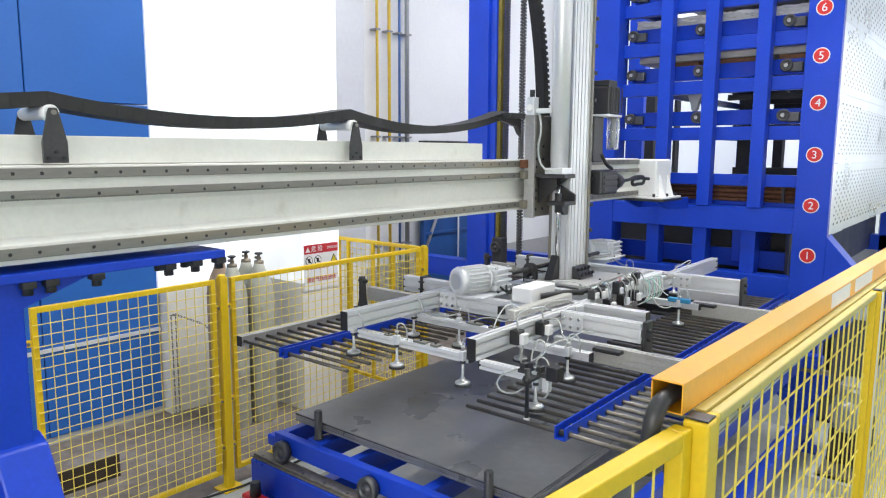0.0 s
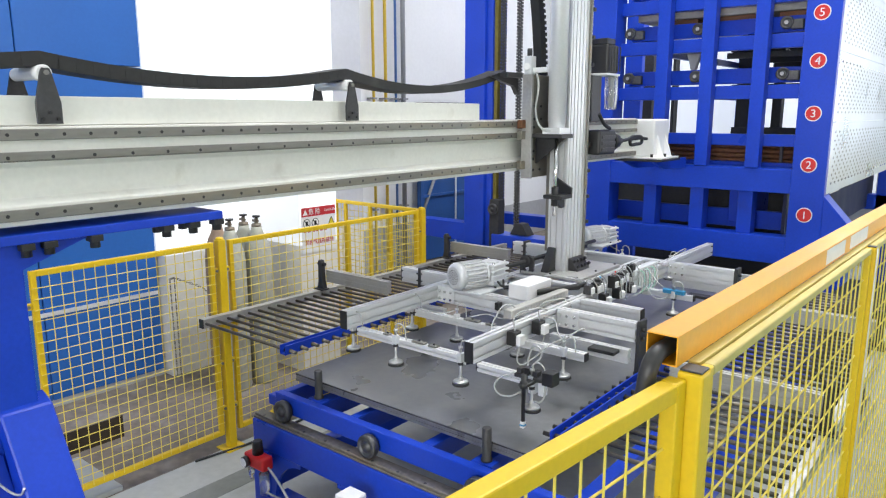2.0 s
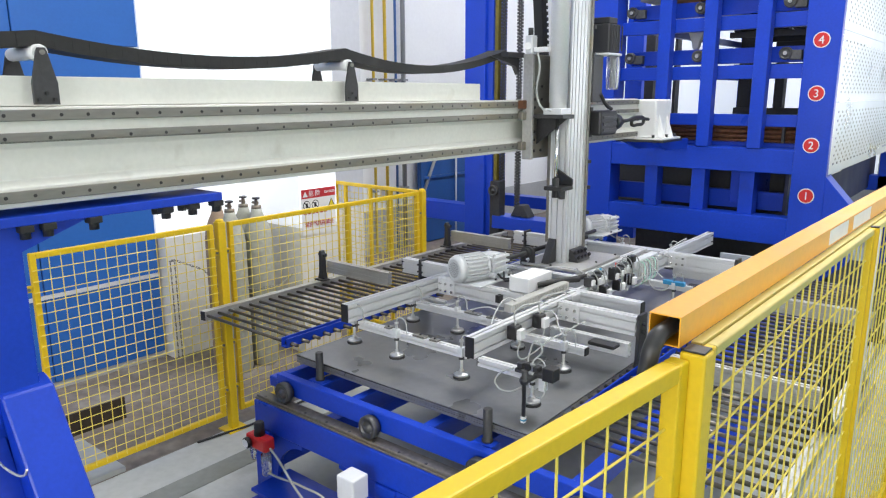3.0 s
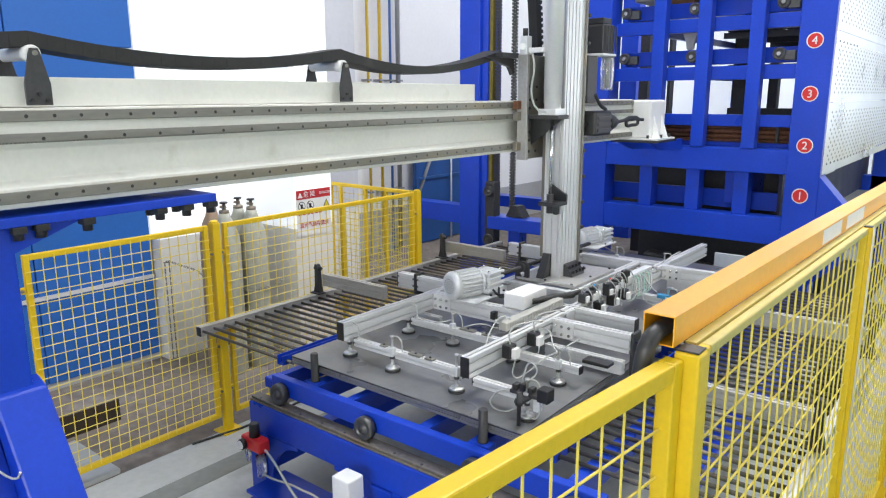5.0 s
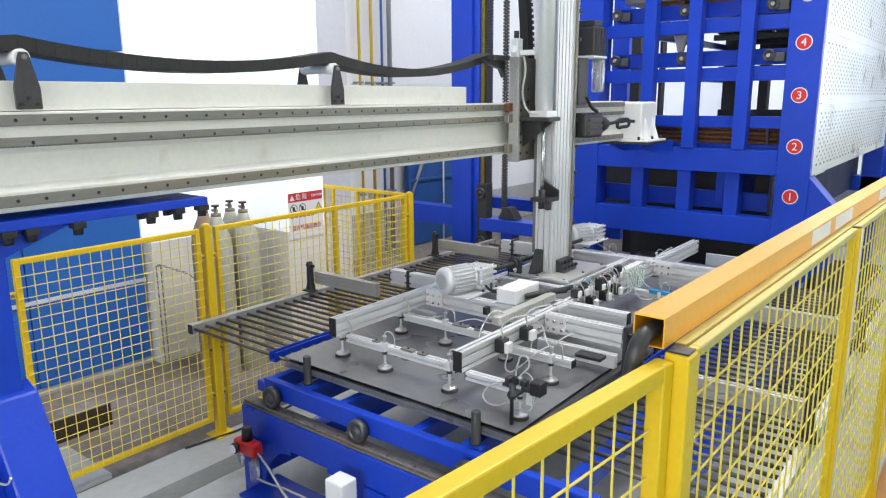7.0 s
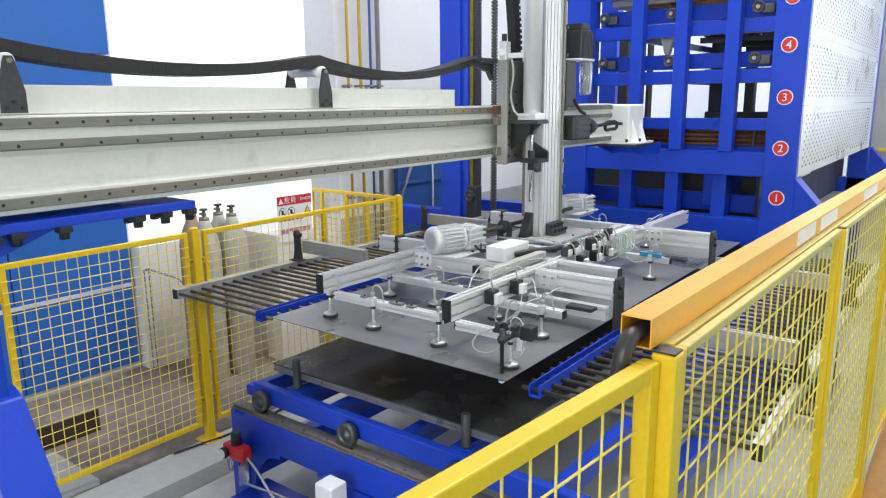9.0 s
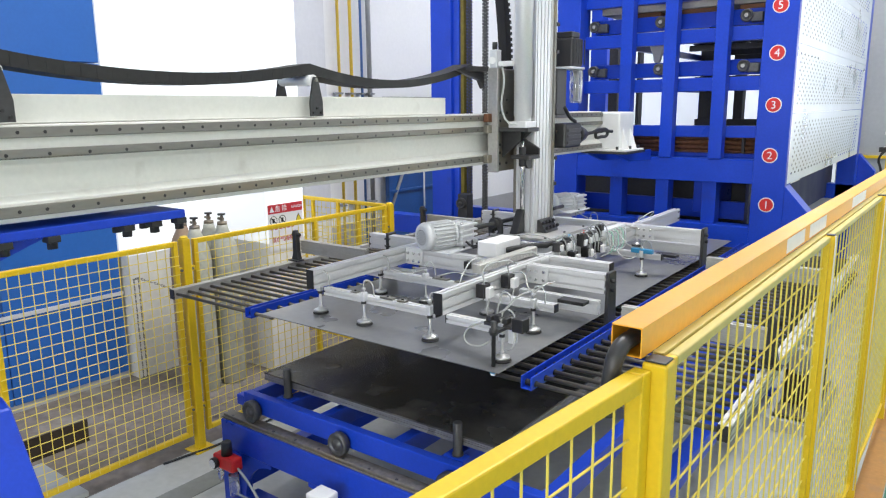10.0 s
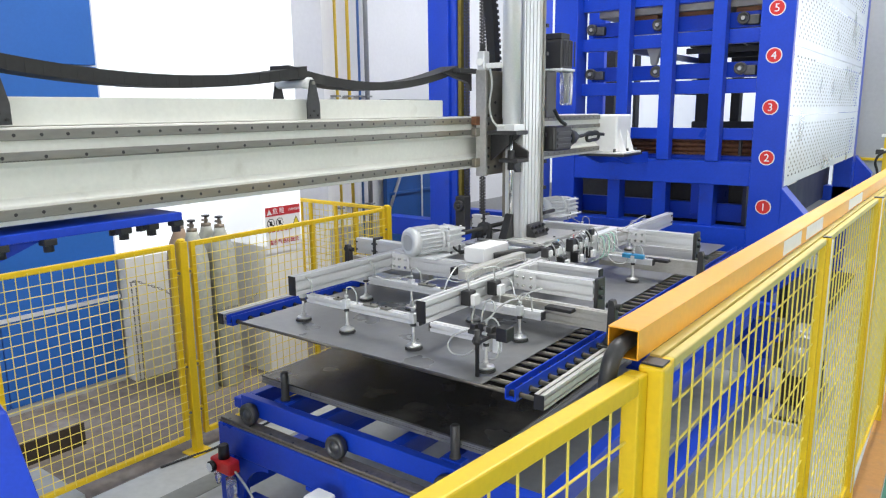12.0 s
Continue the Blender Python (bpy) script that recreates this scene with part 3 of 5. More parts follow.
def build_rack():
    R = thing("storage_rack", "tall blue steel sheet storage rack with numbered levels", "storage rack", (-2.22, RY, 0))
    b = 0.006
    xl, xr = -3.27, -1.165
    # front posts, base and portal beams
    box("post", BLUE, (-1.42, RY, 0), (xr, RY + 0.22, 6.2), R, b)
    box("post", BLUE, (xl, RY, 0), (-3.03, RY + 0.22, 6.2), R, b)
    box("beam", BLUE, (-3.03, RY + 0.01, 1.60), (-1.42, RY + 0.2, 1.80), R, b)
    box("beam", BLUE, (-3.03, RY + 0.01, 1.0), (-1.42, RY + 0.2, 1.23), R, b)
    for x in (-2.64, -2.20, -1.78):
        box("stile", BLUE, (x - 0.06, RY + 0.05, 1.23), (x + 0.06, RY + 0.19, 1.60), R, 0.004)
    box("sill", BLUE, (-3.03, RY + 0.25, 1.79), (-1.42, RY + 0.33, 1.835), R, 0.004)
    for x in (-2.33, -1.60):
        box("bar_stop", BLACK_STEEL, (x - 0.012, RY + 0.36, 1.78), (x + 0.012, RY + 0.40, 2.0), R, 0.003)
    # lower drawer behind the openings
    box("drawer_front", BLUE, (-3.25, RY + 0.32, 1.24), (-1.43, RY + 0.38, 1.40), R, 0.004)
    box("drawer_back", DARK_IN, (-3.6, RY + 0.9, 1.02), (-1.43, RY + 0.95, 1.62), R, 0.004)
    box("drawer_load", SHEET, (-2.95, RY + 0.4, 1.25), (-1.5, RY + 0.88, 1.33), R, 0.004)
    # sheared gusset at the foot of the front post
    prism("gusset", BLUE, [(xr, 1.60), (-0.96, 1.37), (-0.96, 0.9), (xr, 0.7)], "y", RY + 0.0, RY + 0.2, R, 0.004)
    box("side_beam", BLUE, (xr - 0.8, RY + 0.22, 1.3), (xr - 0.64, 11.2, 1.60), R, b)
    # panel whose dark colour carries the shade below the side panels
    box("side_shade_panel", NAVY_SHADE, (xr - 0.35, RY + 0.22, 1.03), (xr - 0.32, 11.2, 1.62), R, 0.003, "dark navy panel painted as the shaded rack interior")
    box("rating_plate", STICKER, (xr - 0.319, 8.3, 1.42), (xr - 0.317, 8.8, 1.50), R, 0.0005, "small white rating plate")
    prism("gusset", BLUE, [(xr, 1.60), (-0.96, 1.37), (-0.96, 0.9), (xr, 0.7)], "y", 11.0, 11.2, R, 0.004)
    for x in (xl, xr - 0.22):
        box("post", BLUE, (x, 10.8, 0), (x + 0.22, 11.0, 6.2), R, b)
    box("base_beam", BLUE, (xl, 10.8, 1.0), (xr, 11.0, 1.2), R, b)
    # the row of front uprights
    for x in (-2.57, -2.172, -1.74):
        box("upright", BLUE, (x - 0.055, RY - 0.005, 1.803), (x + 0.055, RY + 0.10, 6.2), R, 0.004)
    # levels: front beam, roller wheels, side rails
    for k in range(9):
        z = 2.03 + 0.41 * k if k < 3 else 2.85 + 0.362 * (k - 2)
        if k == 0:
            box("level_beam", BLUE, (-3.03, RY + 0.12, z - 0.05), (-1.42, RY + 0.2, z + 0.05), R, 0.004)
            continue
        box("level_beam", BLUE, (-3.03, RY + 0.12, z - 0.065), (-1.42, RY + 0.2, z + 0.05), R, 0.004)
        box("tray_beam", BLUE, (-2.98, RY + 0.24, z + 0.07), (-1.47, RY + 0.32, z + 0.20), R, 0.004)
        for x in (-2.97, -2.33, -1.60):
            w = wheel("wheel", x, RY + 0.23, z + 0.14, 0.052, R, 0.06)
            box("wheel_housing", WHEEL, (x + 0.03, RY + 0.185, z + 0.085), (x + 0.125, RY + 0.238, z + 0.165), w, 0.008, "grey cast wheel housing")
            cyl("axle_cap", BRACKET, (x, RY + 0.16, z + 0.14), (x, RY + 0.174, z + 0.14), 0.016, w, 12)
        for x in (-3.0, -1.47):
            box("rail", BLUE, (x, RY + 0.3, z - 0.02), (x + 0.06, 10.8, z + 0.05), R, 0.004)
        if k in (2, 3, 4, 5):
            for y in (RY + 0.9, RY + 1.9, RY + 2.9, RY + 3.9):
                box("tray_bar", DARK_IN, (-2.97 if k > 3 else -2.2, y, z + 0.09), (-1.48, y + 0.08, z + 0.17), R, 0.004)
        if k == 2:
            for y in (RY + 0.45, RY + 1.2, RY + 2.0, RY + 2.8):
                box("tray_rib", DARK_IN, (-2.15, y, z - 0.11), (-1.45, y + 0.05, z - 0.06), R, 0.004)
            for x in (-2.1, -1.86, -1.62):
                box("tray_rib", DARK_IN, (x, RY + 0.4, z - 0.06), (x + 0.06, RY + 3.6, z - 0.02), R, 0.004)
            x = -2.42
            prism("hook", WALL_GREY, [(x - 0.085, z - 0.02), (x + 0.085, z - 0.02), (x + 0.04, z - 0.13), (x + 0.03, z - 0.19), (x, z - 0.215), (x - 0.03, z - 0.19), (x - 0.04, z - 0.13)], "y", RY + 0.36, RY + 0.41, R, 0.008)
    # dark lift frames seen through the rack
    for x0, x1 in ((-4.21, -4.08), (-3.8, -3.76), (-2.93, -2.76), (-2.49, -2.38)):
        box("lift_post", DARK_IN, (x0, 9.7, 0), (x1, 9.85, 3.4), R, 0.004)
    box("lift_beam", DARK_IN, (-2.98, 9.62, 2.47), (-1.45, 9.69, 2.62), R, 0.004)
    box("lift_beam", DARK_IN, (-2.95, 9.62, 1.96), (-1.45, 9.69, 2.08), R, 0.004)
    # dark backdrop box and floor sheet, added to darken the space under the portal
    box("dark_backdrop", DARK_IN, (-3.03, RY + 0.9, 0.0), (-1.2, RY + 1.0, 1.02), R, 0.004)
    box("dark_floor_sheet", DARK_IN, (-3.2, RY + 0.2, 0.0), (-1.0, 10.8, 0.03), R, 0.004)
    # numbered badges
    for k in range(6):
        z, x = (1.435 + 0.409 * k if k < 4 else 2.662 + 0.366 * (k - 3)), -1.295 - 0.002 * k
        lathe("badge", WHITE_CLEAN, (x, RY, z), (0, -1, 0), [(0, 0.062), (0.002, 0.062)], R, 32, "white ring badge")
        lathe("badge_disc", RED, (x, RY - 0.002, z), (0, -1, 0), [(0, 0.054), (0.002, 0.054)], R, 32, "red badge disc")
        letters("number", str(k + 1), WHITE_CLEAN, 0.088, Matrix.Translation((x, RY - 0.006, z - 0.003)) @ FACE_Y, R, 0.0012)
    # cargo
    for z, m, n in ((3.10, WOOD, 3),):
        for x in (-2.75, -2.2, -1.7):
            box("pallet_block", m, (x, RY + 0.33, z - 0.05), (x + 0.36, RY + 3.2, z - 0.002), R, 0.004)
    for z, zz, m in ((3.10, 3.17, SHEET_GREY), (3.78, 3.84, SHEET_GREY)):
        st = thing("sheet_stack", "stack of grey steel sheets stored on a rack level", "sheet stack", (-2.2, 8, z), "stored sheet stacks")
        box("sheet_load", m, (-2.95, RY + 0.30, z), (-1.48, RY + 3.6, zz), st, 0.006)
    wrapped_stack(3.415)
    bars = thing("bar_bundle", "bundle of rusty brown steel bars stored in the rack", "steel bars", (-2.2, 7, 1.82))
    bm = bmesh.new()
    for i in range(5):
        for j in range(5):
            add_cyl(bm, (-2.98 + 0.01 * j, RY + 0.45 + 0.045 * i, 1.835 + 0.042 * j), (-1.46, RY + 0.45 + 0.045 * i, 1.835 + 0.042 * j), 0.021, 8)
    part("bar_load", bm, RUST, bars, smooth=True, kind="stuff")
    box("bar_tray", WALL_GREY, (-2.98, RY + 0.36, 2.028), (-1.46, RY + 0.72, 2.05), bars, 0.004, "grey tray over the bars")
    build_perforated(R, xr)


def wrapped_stack(z):
    """Sheets in crumpled plastic wrap on a rack level."""
    w = thing("wrapped_stack", "sheet stack in crumpled white plastic wrap", "wrapped stack", (-2.2, 8, z), "stored sheet stacks")
    rng = random.Random(11)
    bm = add_box(bmesh.new(), (-2.97, RY + 0.28, z), (-1.46, RY + 3.4, z + 0.075))
    bmesh.ops.subdivide_edges(bm, edges=bm.edges[:], cuts=22, use_grid_fill=True)
    for v in bm.verts:
        if v.co.z > z + 0.01:
            v.co += Vector((rng.uniform(-0.008, 0.008), rng.uniform(-0.014, 0.008), rng.uniform(-0.016, 0.016)))
    part("wrap", bm, PLASTIC_WRAP, w)


def build_perforated(R, xr):
    """Side panels punched with rows of slanted slots."""
    x0, x1 = xr - 0.012, xr + 0.004
    for z0, z1 in ((1.61, 2.183), (2.187, 2.735), (2.739, 3.29), (3.294, 3.85), (3.854, 4.6)):
        y0, y1 = RY + 0.07, 10.75
        rim = 0.06
        bm = bmesh.new()
        for lo, hi in (((x0, y0, z0), (x1, y1, z0 + rim)), ((x0, y0, z1 - rim), (x1, y1, z1)), ((x0, y0, z0 + rim), (x1, y0 + 0.1, z1 - rim)), ((x0, y1 - 0.1, z0 + rim), (x1, y1, z1 - rim))):
            add_box(bm, lo, hi)
        panel = part("panel", bm, PERF, R, "silver perforated side panel")
        ny, nz = 27, 13
        ya, yb, za, zb = y0 + 0.1, y1 - 0.1, z0 + rim, z1 - rim
        dy, dz = (yb - ya) / ny, (zb - za) / nz
        verts, faces = [], []
        off = root_at(R)
        for i in range(ny):
            for j in range(nz):
                cy, cz = ya + (i + 0.5) * dy, za + (j + 0.5) * dz
                s = dy * (0.22 if j % 2 else -0.22)
                k = len(verts)
                out = [(cy - dy / 2, cz - dz / 2), (cy + dy / 2, cz - dz / 2), (cy + dy / 2, cz + dz / 2), (cy - dy / 2, cz + dz / 2)]
                hole = [(cy + s, cz - dz * 0.40), (cy + dy * 0.2 + s, cz), (cy + s, cz + dz * 0.40), (cy - dy * 0.2 + s, cz)]
                verts += [(x1 - 0.002 - off.x, u - off.y, v - off.z) for u, v in out + hole]
                faces += [(k, k + 1, k + 5, k + 4), (k + 1, k + 2, k + 6, k + 5), (k + 2, k + 3, k + 7, k + 6), (k + 3, k, k + 4, k + 7)]
        me = bpy.data.meshes.new("perforation")
        me.from_pydata(verts, [], faces)
        me.materials.append(PERF)
        ob = new("perforation", me)
        ob.parent = panel
        tagged(ob, "silver sheet punched with slots", "", "", "stuff")
        # added sheet; its grey stands for the light seen through the slots
        box("slot_backdrop", WALL_GREY, (x0 - 0.05, ya, za), (x0 - 0.04, yb, zb), panel, 0)


def build_mast():
    m = thing("lift_mast", "blue lift mast with drive chains beside the rack", "lift mast", (-4.7, 6.4, 0))
    box("post", BLUE, (-4.87, 6.4, 0), (-4.60, 6.75, 6.4), m, 0.006)
    box("flange", BLUE, (-4.60, 6.44, 0), (-4.52, 6.70, 6.4), m, 0.004)
    box("guide_rail", OLIVE, (-4.515, 6.46, 0.1), (-4.47, 6.52, 6.4), m, 0.004, "greasy olive guide rail")
    for x in (-4.43, -4.225):
        verts = bmesh.new()
        z = 0.95
        while z < 5.6:
            add_box(verts, (x - 0.010, 6.49, z), (x + 0.010, 6.53, z + 0.024))
            add_box(verts, (x - 0.031, 6.495, z + 0.013), (x - 0.012, 6.525, z + 0.037))
            add_box(verts, (x + 0.012, 6.495, z + 0.013), (x + 0.031, 6.525, z + 0.037))
            z += 0.034
        part("chain", verts, BLACK_STEEL, m, "double black roller chain", kind="stuff")
    box("foot_beam", BLUE, (-4.45, 6.35, 0.80), (-3.27, 6.6, 0.94), m, 0.006)
    box("foot_leg", BLUE, (-4.2, 6.4, 0.0), (-4.05, 6.55, 0.80), m, 0.006)
    box("foot_beam", BLUE, (-5.6, 6.42, 0.80), (-4.87, 6.62, 1.01), m, 0.006)
    prism("chain_anchor", DARK_IN, [(-4.25, 0.945), (-4.02, 0.945), (-4.10, 1.07), (-4.18, 1.07)], "y", 6.42, 6.56, m, 0.003)
    box("carriage", DARK_IN, (-4.49, 6.36, 0.55), (-4.36, 6.48, 1.32), m, 0.01)
    for z in (0.68, 1.22):
        wheel("roller", -4.42, 6.36, z, 0.06, m, 0.05, BLACK_STEEL)
    box("rear_beam", BLUE, (-6.6, 9.5, 0.48), (-3.2, 9.7, 0.66), m, 0.006)
    for y in (8.6, 10.5):
        box("rear_post", BLUE, (-4.87, y, 0), (-4.60, y + 0.2, 6.4), m, 0.006)


def build_lift_drive():
    d = thing("lift_drive", "dark lift drive motor with ribbed housing under the rack", "drive motor", (-2.3, 6.6, 0.5))
    bm = add_lathe(bmesh.new(), (-2.38, 6.42, 0.62), (1, 0, 0), [(0, 0.1), (0.02, 0.13)] + [(0.04 + 0.02 * k, 0.13 if k % 2 else 0.112) for k in range(16)] + [(0.38, 0.12), (0.42, 0.07)], 24)
    part("motor", bm, BLACK, d, smooth=False)
    box("gear_case", BLACK_STEEL, (-2.62, 6.34, 0.46), (-2.4, 6.54, 0.78), d, 0.02)
    box("pedestal", DARK_IN, (-2.64, 6.3, 0.0), (-1.95, 6.56, 0.46), d, 0.01)
    cyl("shaft", BLACK_STEEL, (-2.95, 6.44, 0.62), (-2.62, 6.44, 0.62), 0.03, d, 14)
    box("label_plate", YELLOW_SIGN, (-2.52, 6.333, 0.66), (-2.43, 6.338, 0.74), d, 0.001)
    q = thing("cover_board", "pale grey cover board leaning under the rack", "board", (-1.7, 6.2, 0))
    box("board", mat("pale_grey_board", (0.5, 0.54, 0.6), 0.5), (-1.90, 6.18, 0.0), (-1.25, 6.21, 0.90), q, 0.004)


def build_floor_drive():
    """Geared motor on a low frame at the end of the track."""
    d = thing("track_drive", "grey geared motor on a pale low floor frame", "drive motor", (-0.79, 5.5, 0))
    for lo, hi in (((-0.955, 5.10, 0), (-0.62, 5.14, 0.09)), ((-0.955, 6.10, 0), (-0.62, 6.14, 0.09)), ((-0.955, 5.141, 0), (-0.915, 6.099, 0.09)), ((-0.66, 5.141, 0), (-0.62, 6.099, 0.09))):
        box("frame_bar", WALL_GREY, lo, hi, d, 0.004, "pale grey frame bar")
    box("bed_plate", RAIL_IRON, (-0.914, 5.25, 0.06), (-0.661, 6.0, 0.085), d, 0.003, "brown rusty bed plate")
    box("pedestal", RAIL_DARK, (-0.90, 5.45, 0.086), (-0.68, 5.95, 0.33), d, 0.012, "rusty dark pedestal")
    m = lathe("motor", PIPE_GREY, (-0.79, 5.32, 0.46), (0, 1, 0), [(0, 0.07), (0.02, 0.10), (0.06, 0.115), (0.07, 0.105), (0.30, 0.105), (0.31, 0.125), (0.34, 0.125), (0.36, 0.09)], d, 28, "dull grey motor housing")
    bm = bmesh.new()
    for k in range(9):
        add_lathe(bm, (-0.79, 5.40 + 0.024 * k, 0.46), (0, 1, 0), [(0, 0.118), (0.006, 0.118)], 28)
    part("fin_pack", bm, PIPE_GREY, m, kind="stuff")
    box("gear_case", PIPE_GREY, (-0.90, 5.68, 0.331), (-0.68, 5.95, 0.60), d, 0.03)
    tube("cable", BLACK, [(-0.70, 5.5, 0.54), (-0.66, 5.42, 0.50), (-0.67, 5.34, 0.28), (-0.68, 5.22, 0.10)], 0.010, d, 3)


# ---- gantry ----
BX = -2.45  # the beam's face


def build_gantry():
    G = thing("gantry_beam", "white gantry beam with bolted steel guide rails", "gantry beam", (-2.6, 2.4, 1.89))
    y0, y1 = -2.6, 5.538
    # C-shaped white web with two flanges
    prism("web", WHITE, [(BX, 2.215), (BX, 2.10), (BX - 0.035, 2.085), (BX - 0.035, 1.985), (BX, 1.965), (BX, 1.90), (BX - 0.26, 1.89), (BX - 0.26, 2.215)], "y", y0, y1, G, 0.003)
    box("cover", WHITE, (BX - 0.20, y0, 2.217), (BX - 0.04, 3.42, 2.312), G, 0.003, "long white sheet metal cover")
    for z0, z1, pitch, first, nm in ((2.172, 2.207, 0.0857, 1.033, "rail"), (2.108, 2.136, 0.1345, 0.991, "gear_rack"), (1.918, 1.954, 0.0866, 1.01, "rail")):
        rail = box(nm, STEEL, (BX, y0, z0), (BX + 0.014, y1, z1), G, 0.002, "bolted ground steel rail")
        bm = bmesh.new()
        y = first - pitch * int((first - y0) / pitch)
        while y < y1:
            zc = (z0 + z1) / 2 - (0.004 if nm == "gear_rack" else 0)
            add_lathe(bm, (BX + 0.0142, y, zc), (1, 0, 0), [(0, 0.0062), (0.0006, 0.0058)], 10)
            y += pitch
        part("bolts", bm, BLACK, rail, "dark countersunk bolts", kind="stuff")
    bm = bmesh.new()
    y = 0.2
    while y < 3.8:
        add_box(bm, (BX, y, 2.1045), (BX + 0.012, y + 0.007, 2.108))
        y += 0.012
    part("teeth", bm, STEEL, G, "fine gear rack teeth", kind="stuff")
    # roller supports of the energy chain
    for y in (-1.0, -0.36, 1.0, 2.352):
        for x in (BX + 0.004, BX - 0.235):
            prism("support_plate", BLACK_STEEL, [(y - 0.04, 2.222), (y + 0.04, 2.222), (y + 0.04, 2.29), (y + 0.018, 2.385), (y + 0.012, 2.40), (y - 0.012, 2.40), (y - 0.018, 2.385), (y - 0.04, 2.29)], "x", x - 0.012, x - 0.004, G, 0.001)
        lathe("roller", WHITE_CLEAN, (BX - 0.238, y, 2.385), (1, 0, 0), [(0, 0.02), (0.004, 0.022), (0.18, 0.022), (0.182, 0.026), (0.222, 0.026), (0.226, 0.023)], G, 24, "white plastic roller")
        cyl("axle", STEEL, (BX - 0.26, y, 2.385), (BX + 0.008, y, 2.385), 0.008, G, 10)
        for dy, z in ((-0.024, 2.238), (0.024, 2.238), (0, 2.258)):
            cyl("bolt", BLACK, (BX, y + dy, z), (BX + 0.008, y + dy, z), 0.006, G, 8)
    # far bearing block on the rack
    E = thing("beam_bearing", "white bearing block bolted on a rack bracket", "bearing block", (-2.42, 5.7, 1.87))
    box("block", WHITE_CLEAN, (-2.585, 5.54, 1.905), (-2.29, 5.85, 2.208), E, 0.014)
    box("base_plate", WHITE_CLEAN, (-2.60, 5.515, 1.889), (-2.215, 5.90, 1.905), E, 0.003)
    for y in (5.60, 5.76):
        prism("rib", WHITE_CLEAN, [(-2.291, 1.905), (-2.23, 1.905), (-2.291, 2.09)], "y", y, y + 0.022, E, 0.003)
    for x, y in ((-2.25, 5.68), (-2.30, 5.53), (-2.48, 5.53), (-2.25, 5.86)):
        cyl("bolt", BLACK, (x, y, 1.905), (x, y, 1.93), 0.012, E, 8)
    for x in (-2.585, -2.33):
        prism("bracket", BLUE, [(5.56, 1.868), (6.31, 1.868), (6.31, 1.77), (5.84, 1.79)], "x", x, x + 0.03, E, 0.002)
    box("bracket_plate", BLACK_STEEL, (-2.61, 5.505, 1.869), (-2.205, 5.91, 1.887), E, 0.003)


def build_support():
    S = thing("gantry_support", "blue steel support column under the gantry beam", "support column", (-2.65, 0.7, 0))
    box("top_plate", BLUE, (BX - 0.34, -0.2, 1.845), (BX + 0.03, 1.60, 1.876), S, 0.003)
    prism("rib", BLUE, [(0.86, 1.845), (1.40, 1.845), (1.28, 1.825), (1.1, 1.835), (0.86, 1.76)], "x", BX - 0.20, BX - 0.17, S)
    prism("rib", BLUE, [(0.86, 1.845), (1.10, 1.845), (0.86, 1.755)], "x", BX - 0.02, BX + 0.0, S)
    box("post", BLUE, (BX - 0.34, 0.45, 0.0), (BX + 0.0, 0.87, 1.845), S, 0.006)
    for x, y in ((BX - 0.12, 1.40), (BX - 0.12, 1.51), (BX - 0.30, 0.90), (BX - 0.14, 0.98), (BX - 0.14, 1.16), (BX + 0.005, 1.37), (BX + 0.005, 1.48), (BX + 0.005, 1.585), (BX + 0.01, 0.88), (BX + 0.01, 0.95), (BX + 0.01, 1.10), (BX - 0.28, 0.95), (BX - 0.28, 1.05), (BX - 0.28, 1.2)):
        c = cyl("clamp_screw", BLACK, (x, y, 1.80), (x, y, 1.845), 0.017, S, 10)
        box("clamp_nut", BLACK, (x - 0.022, y - 0.022, 1.822), (x + 0.022, y + 0.022, 1.845), c, 0.003)
    # broad raking leg towards the aisle
    slope = [(BX - 0.05, 1.33), (BX + 0.02, 1.30), (-1.62, 0.02), (-1.98, 0.02)]
    prism("raking_leg", BLUE, slope, "y", 0.745, 0.905, S, 0.006)
    prism("raking_leg", BLUE, slope, "y", 0.42, 0.52, S, 0.006)
    prism("web", BLUE, [(BX + 0.001, 1.16), (-1.80, 0.10), (-1.86, 0.10), (BX + 0.001, 1.06)], "y", 0.521, 0.744, S)
    for z in (0.30, 0.72):
        x = BX + 0.02 + (1.30 - z) * 0.633
        box("stiffener", BLUE, (x - 0.16, 0.521, z - 0.012), (x - 0.02, 0.744, z + 0.012), S, 0.003)
    tube("cable", TUBE, [(-2.44, 0.70, 1.12), (-2.36, 0.71, 1.09), (-2.31, 0.735, 1.075), (-2.29, 0.742, 1.10)], 0.004, S, 2, "thin white cable")
    box("foot_plate", BLUE, (BX - 0.5, 0.3, 0.0), (-1.5, 1.0, 0.03), S, 0.004)


def belt_line(pts, x0, x1, t0, t1):
    bm = bmesh.new()
    prev = None
    for (y, z), t in zip(pts, np.linspace(t0, t1, len(pts))):
        ring = [bm.verts.new(v) for v in ((x0, y, z), (x1, y, z), (x1, y, z - t), (x0, y, z - t))]
        if prev:
            for i in range(4):
                bm.faces.new((prev[i], prev[(i + 1) % 4], ring[(i + 1) % 4], ring[i]))
        else:
            bm.faces.new(ring[::-1])
        prev = ring
    bm.faces.new(prev)
    return bm


def sag(y0, z0, y1, z1, drop, n=24):
    return [(y0 + (y1 - y0) * i / n, z0 + (z1 - z0) * i / n - 4 * drop * (i / n) * (1 - i / n)) for i in range(n + 1)]


